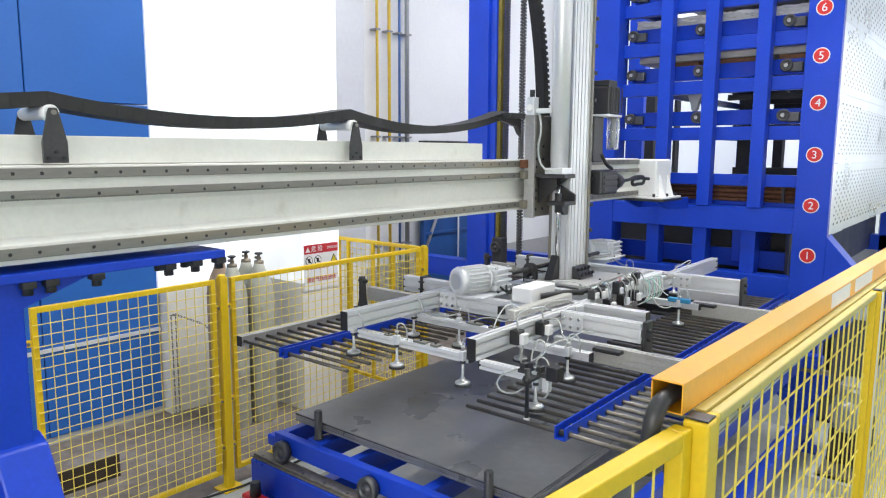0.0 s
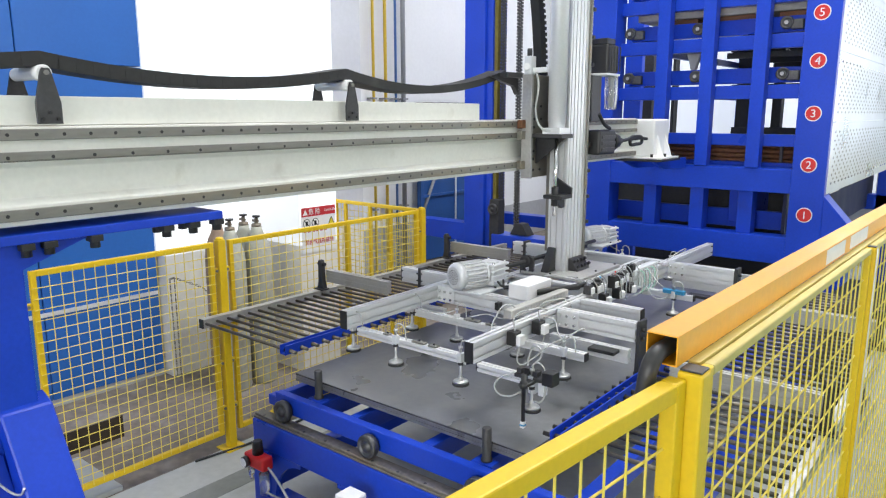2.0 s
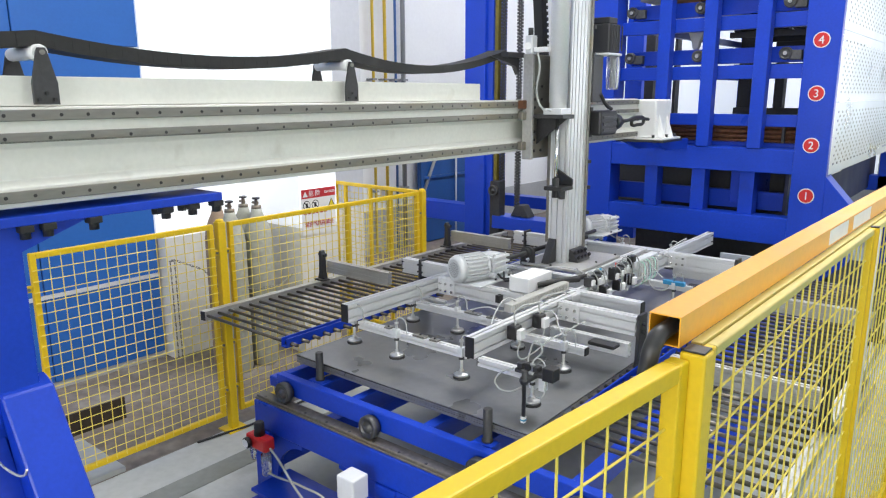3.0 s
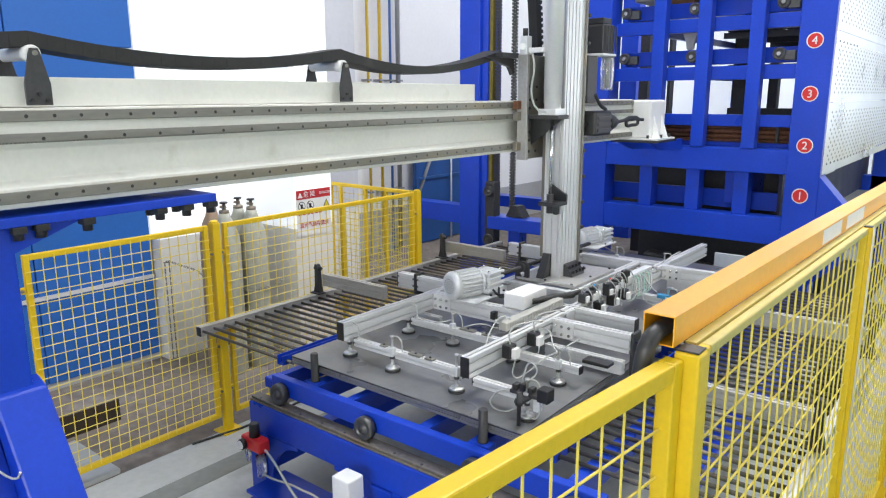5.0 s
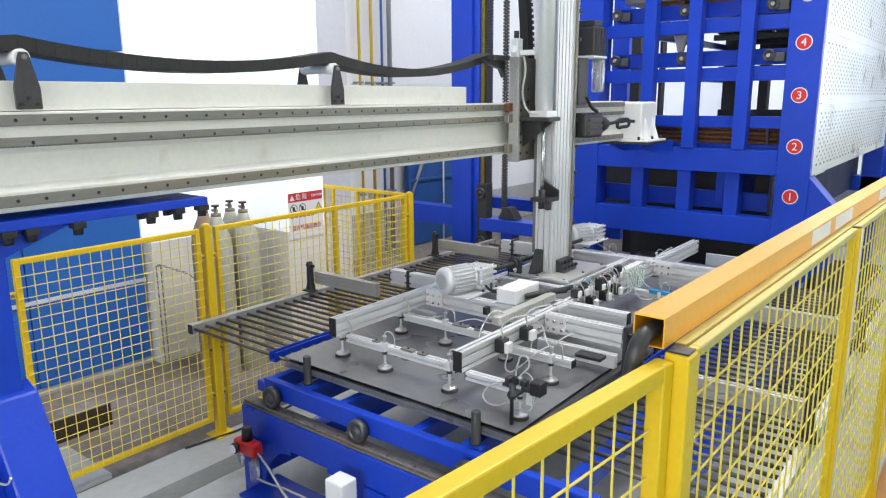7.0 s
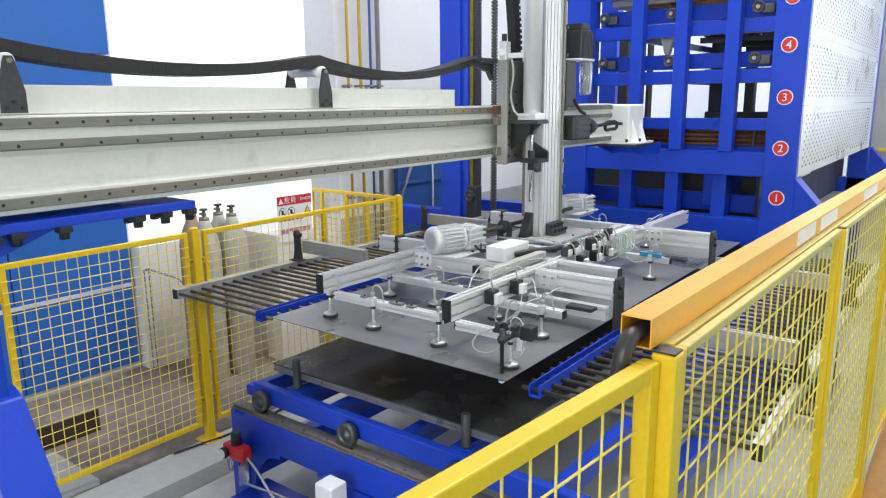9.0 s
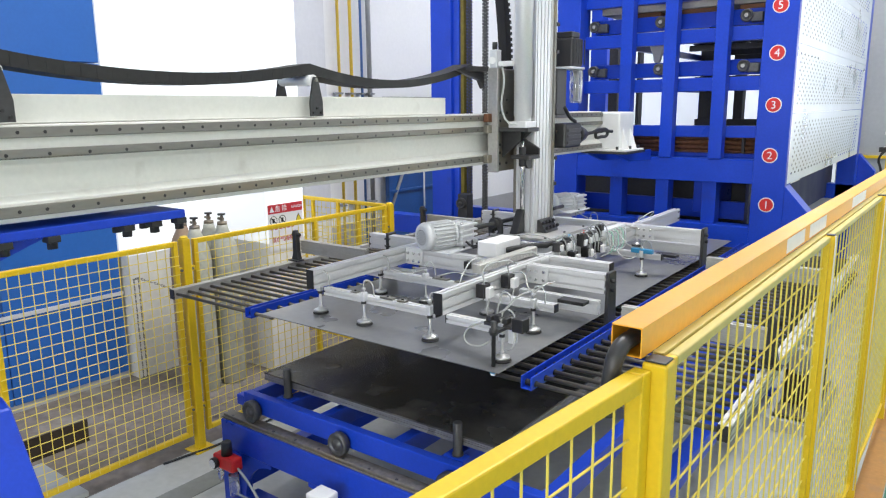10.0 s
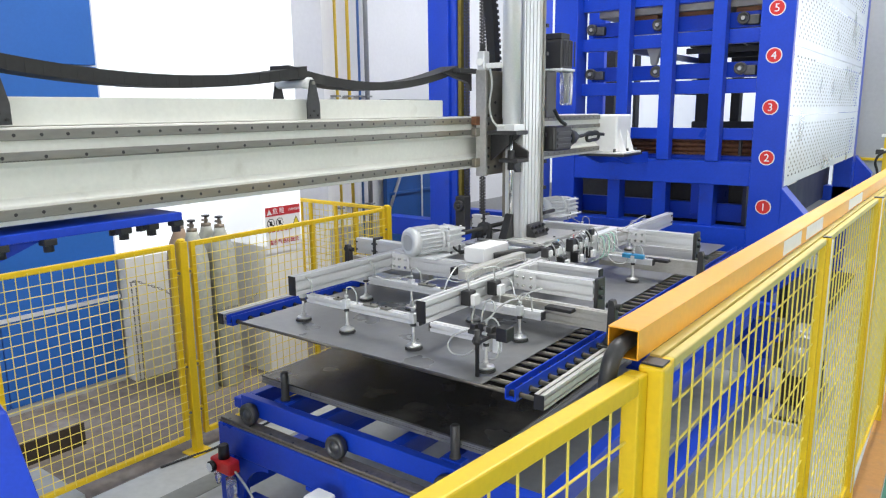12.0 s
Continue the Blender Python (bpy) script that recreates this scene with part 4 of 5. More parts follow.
def build_energy_chain():
    C = thing("energy_chain", "sagging black energy chain lying on white rollers", "energy chain", (-2.58, 1.5, 2.4))
    x0, x1 = BX - 0.17, BX - 0.035
    pts = sag(-0.36, 2.455, 1.0, 2.455, 0.04) + sag(1.0, 2.455, 2.352, 2.462, 0.058)[1:]
    part("chain", belt_line(pts, x0, x1, 0.05, 0.047), BELT, C)
    bm = bmesh.new()
    for (y, z), (yy, zz) in zip(pts, pts[1:]):
        add_box(bm, (x1 - 0.002, y + 0.0012, min(z, zz) - 0.043), (x1 + 0.0008, yy - 0.0012, max(z, zz) - 0.008))
    part("link_side", bm, BELT, C, kind="stuff")
    box("end_clamp", BLACK_STEEL, (x0, -0.42, 2.40), (x1, -0.34, 2.46), C, 0.003)


# carriage that runs along the beam; drawn where it stands at first
CY = 3.98


def build_carriage():
    K = thing("gantry_carriage", "machined steel carriage with motor and lift cylinder", "carriage", (-2.3, CY, 2.2))
    plate = box("plate", STEEL, (-2.425, 3.81, 1.852), (-2.395, 4.42, 2.492), K, 0.003, "thick machined plate with bolt rows")
    box("edge_plate", BRACKET, (-2.43, 3.785, 1.852), (-2.36, 3.809, 2.492), K, 0.002)
    bm = bmesh.new()
    for y in (3.87, 3.95):
        for z in (1.90, 1.97, 2.02, 2.17, 2.22, 2.30):
            add_cyl(bm, (-2.395, y, z), (-2.39, y, z), 0.009, 8)
    part("bolts", bm, BLACK, plate, kind="stuff")
    for z in (2.19, 2.122, 1.936):
        box("bearing_block", RUST if z > 2.15 else STEEL, (BX + 0.015, 3.74, z - 0.026), (BX + 0.05, 4.3, z + 0.026), K, 0.004)
    # lift cylinder and its bracket
    lathe("lift_cylinder", ALU, (-2.225, 3.865, 2.165), (0, 0, 1), [(0, 0.052), (0.035, 0.052), (0.036, 0.056), (2.0, 0.056), (2.001, 0.052)], K, 32, "bright aluminium lift cylinder")
    box("cylinder_head", ALU, (-2.29, 3.80, 2.13), (-2.165, 3.93, 2.168), K, 0.004)
    box("bracket_shelf", BLACK_STEEL, (-2.395, 3.80, 2.105), (-2.15, 3.94, 2.13), K, 0.003)
    prism("bracket_rib", BLACK_STEEL, [(-2.395, 2.105), (-2.18, 2.105), (-2.395, 1.94)], "y", 3.90, 3.915, K)
    cyl("piston_rod", CHROME, (-2.225, 3.865, 1.62), (-2.225, 3.865, 2.13), 0.011, K, 14)
    # valve group and hose at the top of the plate
    box("chain_arm", BLACK_STEEL, (-2.62, 3.62, 2.47), (-2.43, 3.80, 2.50), K, 0.003)
    prism("chain_gusset", BLACK_STEEL, [(3.50, 2.472), (3.80, 2.472), (3.80, 2.37), (3.76, 2.42)], "x", -2.50, -2.47, K)
    lathe("pressure_gauge", WHITE_CLEAN, (-2.39, 3.77, 2.535), (0.5, -0.85, 0), [(0, 0.022), (0.02, 0.022), (0.022, 0.018)], K, 16)
    box("valve", CAST, (-2.41, 3.77, 2.49), (-2.36, 3.83, 2.60), K, 0.006)
    cyl("valve_knob", BLACK, (-2.39, 3.80, 2.60), (-2.39, 3.80, 2.645), 0.016, K, 12)
    box("fitting", WHITE_CLEAN, (-2.36, 3.79, 2.50), (-2.26, 3.83, 2.53), K, 0.004)
    tube("air_hose", TUBE, [(-2.34, 3.80, 2.51), (-2.31, 3.78, 2.42), (-2.33, 3.79, 2.25), (-2.28, 3.79, 2.16), (-2.23, 3.80, 2.15)], 0.007, K)
    # servo motors behind the column
    box("gearbox", BLACK_STEEL, (-2.36, 4.26, 2.20), (-2.20, 4.40, 2.50), K, 0.006)
    motor = box("servo_motor", BLACK, (-2.29, 4.37, 2.515), (-2.15, 4.53, 2.70), K, 0.012)
    box("motor_cap", BLACK, (-2.28, 4.38, 2.70), (-2.16, 4.50, 2.74), motor, 0.006)
    for y in (4.40, 4.44, 4.48, 4.52):
        box("fin", BLACK, (-2.14, y, 2.53), (-2.134, y + 0.012, 2.69), motor, 0.002)
    box("motor_flange", CAST, (-2.30, 4.35, 2.50), (-2.14, 4.545, 2.515), K, 0.003)
    lathe("oil_bowl", GLASS, (-2.19, 4.52, 2.28), (0, 0, 1), [(0, 0.034), (0.01, 0.042), (0.215, 0.045), (0.219, 0.042)], K, 20, "clear plastic lubricator bowl")
    lathe("bowl_tube", WALL_GREY, (-2.19, 4.52, 2.30), (0, 0, 1), [(0, 0.012), (0.16, 0.012), (0.19, 0.02)], K, 10)
    box("drive_motor", BLACK, (-2.27, 4.26, 1.985), (-2.13, 4.50, 2.145), K, 0.014)
    for z in (2.01, 2.05, 2.09):
        box("motor_rib", BLACK_STEEL, (-2.131, 4.29, z), (-2.124, 4.49, z + 0.02), K, 0.002)
    lathe("motor_plug", BLACK, (-2.19, 4.50, 2.065), (0, 1, 0), [(0, 0.066), (0.05, 0.066), (0.09, 0.055), (0.12, 0.05), (0.125, 0.025), (0.19, 0.025)], K, 16)
    tube("motor_cable", BLACK, [(-2.19, 4.68, 2.065), (-2.18, 4.78, 2.07), (-2.17, 4.90, 2.09), (-2.16, 5.0, 2.06), (-2.17, 4.92, 2.035), (-2.18, 4.84, 2.05), (-2.17, 4.92, 2.075), (-2.15, 5.06, 2.07)], 0.012, K)
    tube("cable", BLACK, [(-2.15, 4.28, 2.25), (-2.14, 4.33, 2.19), (-2.14, 4.42, 2.155)], 0.012, K)
    # upright energy chain loop beside the lift column
    def at(z):
        u = max(0.0, z - 2.45)
        return 4.03 - 0.02 * u - 0.2 * u * u
    bm, prev = bmesh.new(), None
    for k in range(61):
        z = 2.45 + 1.6 * k / 60
        y = at(z)
        ring = [bm.verts.new(v) for v in ((-2.475, y - 0.045, z), (-2.415, y - 0.045, z), (-2.415, y + 0.012, z), (-2.475, y + 0.012, z))]
        if prev:
            for i in range(4):
                bm.faces.new((prev[i], prev[(i + 1) % 4], ring[(i + 1) % 4], ring[i]))
        prev = ring
    upright = part("upright_chain", bm, BELT, K, "upright black energy chain")
    bm = bmesh.new()
    for k in range(46):
        z = 2.46 + 0.035 * k
        y = at(z)
        add_box(bm, (-2.47, y + 0.010, z), (-2.42, y + 0.042, z + 0.022), 0.003)
    part("chain_links", bm, BLACK, upright, kind="stuff")
    # last free length of the energy chain, hung from the carriage
    pts = sag(2.352, 2.462, 3.68, 2.515, 0.085, 30)
    part("chain_end", belt_line(pts, BX - 0.17, BX - 0.035, 0.047, 0.035), BELT, K, "sagging black energy chain end")
    return K


# ---- gripper ----
GX, GY, GZ = -2.2, 4.1, 1.05


def suction_cup(P, x, y, zs, top):
    """A spring rod with a flat cup on the sheet; returns the rod, which slides in its holder."""
    box("rod_holder", CAST, (x - 0.014, y - 0.016, top - 0.026), (x + 0.014, y + 0.016, top + 0.022), P, 0.004)
    rod = lathe("cup_rod", SATIN, (x, y, zs + 0.03), (0, 0, 1), [(0, 0.0105), (0.012, 0.0105), (0.013, 0.0068), (top - zs + 0.045, 0.0068), (top - zs + 0.046, 0.011), (top - zs + 0.056, 0.011)], P, 14)
    lathe("cup_body", SATIN, (x, y, zs + 0.010), (0, 0, 1), [(0, 0.035), (0.008, 0.0365), (0.011, 0.035), (0.014, 0.024), (0.018, 0.015), (0.024, 0.012)], rod, 28)
    lathe("cup_lip", RUBBER, (x, y, zs), (0, 0, 1), [(0, 0.041), (0.004, 0.042), (0.010, 0.036)], rod, 28, "black rubber suction lip")
    lathe("lock_nut", BLACK_STEEL, (x, y, top - 0.04), (0, 0, 1), [(0, 0.014), (0.012, 0.014)], P, 6)
    tube("air_hose", TUBE, [(x, y, top + 0.05), (x + 0.012, y, top + 0.082), (x + 0.04, y + 0.01, top + 0.078), (x + 0.055, y + 0.02, top + 0.0)], 0.0035, P, 2)
    return rod


def build_gripper():
    P = thing("vacuum_gripper", "aluminium vacuum gripper frame hung on a lift column", "gripper", (GX, GY, GZ))
    cups, combs = [], []
    ZT = 1.055  # top of the main profiles
    h, w = 0.10, 0.05
    # lift column
    profile("column", "z", (-2.335, 3.98, 1.075), (-2.205, 4.24, 4.2), P, "tall fluted aluminium lift column", 0.043, False, 0.01)
    box("column_rail", STEEL, (-2.36, 3.985, 1.2), (-2.336, 4.02, 4.2), P, 0.002)
    box("column_rail", STEEL, (-2.204, 4.205, 1.1), (-2.19, 4.225, 4.2), P, 0.002)
    bm = bmesh.new()
    z = 1.2
    while z < 4.2:
        add_box(bm, (-2.20, 4.222, z), (-2.183, 4.25, z + 0.022))
        z += 0.17
    part("rail_clamps", bm, BLACK, P, "row of black rail clamps", kind="stuff")
    box("foot_plate", BRACKET, (-2.45, 3.84, 1.06), (-2.02, 4.42, 1.078), P, 0.003)
    for sx, x in ((-1, -2.335), (1, -2.205)):
        prism("foot_bracket", BLACK_STEEL, [(x, 1.078), (x + 0.07 * sx, 1.078), (x + 0.065 * sx, 1.09), (x + 0.02 * sx, 1.155), (x, 1.16)], "y", 4.03, 4.20, P, 0.003)
    prism("foot_bracket", BLACK_STEEL, [(3.98, 1.078), (3.88, 1.078), (3.90, 1.11), (3.965, 1.23), (3.98, 1.23)], "x", -2.325, -2.27, P, 0.003)
    bm = bmesh.new()
    for y in (4.04, 4.085, 4.13, 4.175):
        for k in range(2):
            add_cyl(bm, (-2.17 + 0.03 * k, y, 1.135 - 0.03 * k), (-2.155 + 0.03 * k, y, 1.15 - 0.03 * k), 0.011, 8)
    part("bracket_bolts", bm, BLACK, P, kind="stuff")
    # rod lug on the column
    box("rod_lug", BLACK_STEEL, (-2.29, 3.83, 1.565), (-2.16, 3.975, 1.59), P, 0.004)
    prism("rod_lug_rib", BLACK_STEEL, [(-2.29, 1.59), (-2.16, 1.59), (-2.16, 1.63), (-2.29, 1.70)], "y", 3.955, 3.975, P, 0.002)
    prism("rod_lug_rib", BLACK_STEEL, [(3.84, 1.565), (3.975, 1.565), (3.975, 1.50), (3.93, 1.50)], "x", -2.235, -2.215, P, 0.002)
    cyl("rod_eye", BLACK_STEEL, (-2.225, 3.865, 1.52), (-2.225, 3.865, 1.64), 0.022, P, 12)
    # the two cross beams and the long middle beams
    for y, xa, xb in ((3.50, -3.20, -1.47), (4.81, -3.15, -1.38)):
        profile("cross_beam", "x", (xa, y, ZT - h), (xb, y + w, ZT), P)
    for x, ya, yb in ((-2.50, 3.551, 4.809), (-2.03, 3.82, 4.809), (-1.86, 3.551, 4.809)):
        profile("middle_beam", "y", (x - 0.025, ya, ZT - h), (x + 0.025, yb, ZT), P, caps=False)
    profile("middle_beam", "x", (-2.474, 3.77, ZT - h), (-1.886, 3.82, ZT), P, caps=False)
    profile("middle_beam", "x", (-2.474, 4.40, ZT - h), (-2.056, 4.45, ZT), P, caps=False)
    profile("front_beam", "x", (-2.674, 3.25, ZT - h), (-1.886, 3.30, ZT), P, caps=False)
    profile("front_beam", "x", (-1.834, 3.25, ZT - h), (-1.385, 3.30, ZT), P, caps=False)
    for y in (3.17, 4.90):
        profile("guide_rail", "x", (-1.83, y, 0.865), (-1.385, y + 0.04, 0.935), P, pitch=0.035, caps=False, gap=0.008)
        profile("guide_rail", "x", (-3.015, y, 0.865), (-2.57, y + 0.04, 0.935), P, pitch=0.035, caps=False, gap=0.008)
    # arms with cup bars
    for x, ya, yb in ((-2.70, 2.49, 3.499), (-1.86, 2.49, 3.499), (-2.70, 4.861, 5.76), (-1.86, 4.861, 5.76)):
        profile("arm", "y", (x - 0.025, ya, ZT - h), (x + 0.025, yb, ZT), P, caps="lo" if ya < 3 else "hi")
        yj = 3.46 if ya < 3 else 4.90
        for s in (-1, 1):
            box("corner_plate", ALU, (x + s * 0.028 - 0.003, yj - 0.06, ZT - h + 0.01), (x + s * 0.028 + 0.003, yj + 0.04, ZT - 0.005), P, 0.002)
    for x in (-2.70, -1.86):
        for yc in (3.247, 4.805):
            pl = box("joint_plate", ALU, (x + 0.03, yc - 0.004, ZT - h + 0.005), (x + 0.16, yc + 0.0, ZT - 0.005), P, 0.002)
            for dx in (0.05, 0.09, 0.135):
                for dz in (0.025, 0.07):
                    cyl("bolt", CHROME, (x + dx, yc - 0.012, ZT - h + dz), (x + dx, yc - 0.002, ZT - h + dz), 0.0085, pl, 8)
    bz0, bz1 = 0.935, 0.953
    bars = [((-2.66, 2.545, bz0 - 0.02), (-1.92, 2.585, 0.954)), ((-2.66, 3.02, bz0 - 0.02), (-1.90, 3.06, 0.954)), ((-1.83, 2.51, bz0 - 0.02), (-1.53, 2.55, 0.954)),
            ((-1.90, 2.93, bz0 - 0.02), (-1.50, 2.97, 0.954)), ((-1.83, 4.36, bz0 - 0.02), (-1.49, 4.40, 0.954)), ((-2.66, 5.30, bz0 - 0.02), (-1.92, 5.34, 0.954))]
    for lo, hi in bars:
        profile("cup_bar", "x", lo, hi, P, pitch=0.04, gap=0.008)
    for x, y in ((-2.70, 2.555), (-2.365, 2.535), (-1.94, 2.53), (-1.515, 2.485), (-1.60, 2.91), (-2.70, 3.04), (-2.36, 3.04), (-1.95, 3.04), (-1.60, 4.325), (-2.0, 5.28), (-2.4, 5.28), (-2.7, 5.5)):
        cups.append(suction_cup(P, x, y, 0.85, 0.955))
    # drive motor, gear case and cross shaft on the front
    def gear_motor(x, y, z):
        m = lathe("drive_motor", CAST, (x, y, z), (0.27, 0.963, 0), [(0, 0.062), (0.012, 0.08), (0.03, 0.086), (0.036, 0.077), (0.195, 0.077), (0.206, 0.056)], P, 28, "light grey geared motor with cooling fins")
        d = Vector((0.27, 0.963, 0))
        q = d.to_track_quat("Z", "Y")
        bm = bmesh.new()
        for i in range(22):
            a = 2 * math.pi * i / 22
            r0 = q @ Vector((math.cos(a) * 0.079, math.sin(a) * 0.079, 0))
            t = q @ Vector((-math.sin(a), math.cos(a), 0)) * 0.0025
            o = Vector((x, y, z))
            vs = [bm.verts.new(o + d * u + r0 * k + t * g) for u in (0.05, 0.205) for k in (0.9, 1.09) for g in (-1, 1)]
            for f in ((0, 1, 3, 2), (4, 5, 7, 6), (0, 1, 5, 4), (2, 3, 7, 6), (0, 2, 6, 4), (1, 3, 7, 5)):
                bm.faces.new([vs[k] for k in f])
        part("fin_pack", bm, CAST, m, kind="stuff")
        bm = bmesh.new()
        for rr, count in ((0.0, 1), (0.014, 6), (0.028, 12), (0.042, 18)):
            for i in range(count):
                a = 2 * math.pi * i / count
                add_lathe(bm, Vector((x, y, z)) - d * 0.001 + (q @ Vector((math.cos(a + rr * 9) * rr, math.sin(a + rr * 9) * rr, 0))), -d, [(0, 0.0045), (0.0006, 0.004)], 6)
        part("fan_holes", bm, BLACK, m, "dark fan grille holes", kind="stuff")
        c = Vector((x, y, z)) + d * 0.285
        g = box("gear_case", CAST, (c.x - 0.066, c.y - 0.066, z - 0.075), (c.x + 0.066, c.y + 0.066, z + 0.06), P, 0.01)
        for k in range(4):
            box("gear_rib", CAST, (c.x - 0.08, c.y - 0.08, z - 0.055 + 0.033 * k), (c.x + 0.08, c.y + 0.08, z - 0.041 + 0.033 * k), g, 0.003)
        for sx, sy in ((-1, -1), (-1, 1), (1, -1), (1, 1)):
            cyl("gear_bolt", CHROME, (c.x + sx * 0.06, c.y + sy * 0.06, z + 0.058), (c.x + sx * 0.06, c.y + sy * 0.06, z + 0.07), 0.008, g, 8)
        lathe("gear_cover", CAST, (c.x, c.y, z + 0.06), (0, 0, 1), [(0, 0.05), (0.006, 0.05), (0.008, 0.046), (0.010, 0.024), (0.014, 0.02)], g, 20)
        lathe("motor_flange", CAST, Vector((x, y, z)) + d * 0.205, d, [(0, 0.056), (0.002, 0.08), (0.014, 0.08), (0.016, 0.06)], m, 24)
        for k in range(4):
            sx, sy = (-1, 1)[k % 2], (-1, 1)[k // 2]
            cyl("foot_bolt", BLACK, (c.x + sx * 0.082, c.y + sy * 0.07, ZT + 0.012), (c.x + sx * 0.082, c.y + sy * 0.07, ZT + 0.022), 0.008, P, 8)
        box("motor_base", CAST, (c.x - 0.10, y + 0.02, ZT + 0.001), (c.x + 0.10, c.y + 0.10, ZT + 0.012), P, 0.003)
    gear_motor(-2.49, 3.172, 1.145)
    gear_motor(-2.62, 4.98, 1.12)
    cyl("cross_shaft", BLACK_STEEL, (-2.41, 3.50, 1.145), (-2.41, 4.8, 1.145), 0.014, P, 14)
    ring = [(-2.41 + 0.021 * math.cos(a * math.pi / 8 - math.pi / 2), 1.098 + 0.021 * math.sin(a * math.pi / 8 - math.pi / 2)) for a in range(17)]
    prism("shaft_bearing", BLACK_STEEL, [(-2.41, 1.057), (-2.36, 1.057), (-2.36, 1.15), (-2.372, 1.172), (-2.395, 1.182), (-2.425, 1.182), (-2.448, 1.172), (-2.46, 1.15), (-2.46, 1.057), (-2.4101, 1.057)] + [(x - 0.0001 * (k == 0), z) for k, (x, z) in enumerate(reversed(ring))], "y", 3.845, 3.865, P)
    lathe("shaft_hub", BLACK_STEEL, (-2.41, 3.82, 1.145), (0, 1, 0), [(0, 0.03), (0.07, 0.03)], P, 18)
    cyl("cross_shaft", BLACK_STEEL, (-2.80, 3.62, 1.03), (-3.1, 3.62, 1.03), 0.012, P, 12)
    # control box, valves and hoses
    box("junction_box", WHITE_CLEAN, (-2.16, 3.26, 1.06), (-2.03, 3.52, 1.145), P, 0.006, "small white junction box")
    tray = boxes("cable_trunk", ALU_WORN, [((-1.95, 2.90, 1.06), (-1.90, 3.49, 1.105))], P, 0.004, "slotted light grey cable trunking")
    bm = bmesh.new()
    for k in range(34):
        add_box(bm, (-1.8998, 2.93 + 0.016 * k, 1.065), (-1.898, 2.937 + 0.016 * k, 1.098))
    part("trunk_slots", bm, BRACKET, tray, kind="stuff")
    rng = random.Random(4)
    for i, y in enumerate((3.60, 3.67, 3.74, 3.83, 3.92, 4.0, 4.08, 4.18)):
        x = -1.86 + rng.uniform(-0.02, 0.04)
        v = box("valve", BLACK if i % 2 else BLACK_STEEL, (x, y, 1.058), (x + 0.045, y + 0.05, 1.11 + rng.uniform(0, 0.03)), P, 0.004)
        box("valve_label", WHITE_CLEAN, (x + 0.045, y + 0.008, 1.065), (x + 0.058, y + 0.04, 1.10), v, 0.002)
        tube("air_hose", TUBE, [(x + 0.02, y + 0.02, 1.10), (x + 0.03, y, 1.15), (x + 0.06, y + 0.03, 1.13), (x + 0.07, y + 0.05, 1.0)], 0.0035, P, 2)
    bm = bmesh.new()
    manifold = box("valve_manifold", CAST, (-1.885, 4.26, 1.056), (-1.835, 4.62, 1.09), P, 0.004)
    for k in range(7):
        y = 4.29 + 0.042 * k
        tube("air_hose", TUBE_GREEN if k % 2 else TUBE, [(-1.835, y, 1.075), (-1.815, y, 1.07), (-1.795, y - 0.015, 1.02), (-1.79, y - 0.05, 0.955), (-1.825, y - 0.09, 0.93)], 0.0038, P, 2)
    for k, (x, y) in enumerate(((-1.85, 3.78), (-1.84, 3.97))):
        cyl("valve_knob", RED if k else SENSOR_BLUE, (x, y, 1.10), (x, y, 1.135), 0.007, P, 10)
    box("blue_valve", SENSOR_BLUE, (-1.67, 4.31, 0.957), (-1.53, 4.345, 0.985), P, 0.004, "blue anodised vacuum valve")
    # black corrugated hoses and motor cables round the junction box
    tube("corrugated_hose", RUBBER, [(-2.03, 3.36, 1.09), (-1.98, 3.42, 1.10), (-1.94, 3.52, 1.10), (-1.92, 3.64, 1.085)], 0.017, P, 3, "black corrugated hose")
    tube("corrugated_hose", RUBBER, [(-2.03, 3.44, 1.085), (-1.99, 3.52, 1.09), (-1.95, 3.62, 1.085), (-1.93, 3.76, 1.08)], 0.015, P, 3, "black corrugated hose")
    tube("motor_cable", BLACK, [(-2.33, 3.40, 1.10), (-2.26, 3.36, 1.09), (-2.20, 3.38, 1.10), (-2.16, 3.40, 1.10)], 0.007, P, 2)
    tube("motor_cable", BLACK, [(-2.33, 3.46, 1.10), (-2.27, 3.38, 1.075), (-2.22, 3.34, 1.09), (-2.16, 3.36, 1.09)], 0.007, P, 2)
    for lo, hi in (((-2.47, 2.548, 0.955), (-2.43, 2.582, 0.963)), ((-2.27, 2.548, 0.955), (-2.19, 2.582, 0.965)), ((-2.16, 2.548, 0.955), (-2.11, 2.582, 0.965)), ((-2.30, 3.022, 0.955), (-2.2, 3.058, 0.965)), ((-2.15, 3.022, 0.955), (-2.1, 3.058, 0.965))):
        br = box("bar_bracket", STEEL, lo, hi, P, 0.002)
        cyl("screw", BLACK, ((lo[0] + hi[0]) / 2, (lo[1] + hi[1]) / 2, hi[2]), ((lo[0] + hi[0]) / 2, (lo[1] + hi[1]) / 2, hi[2] + 0.006), 0.006, br, 8)
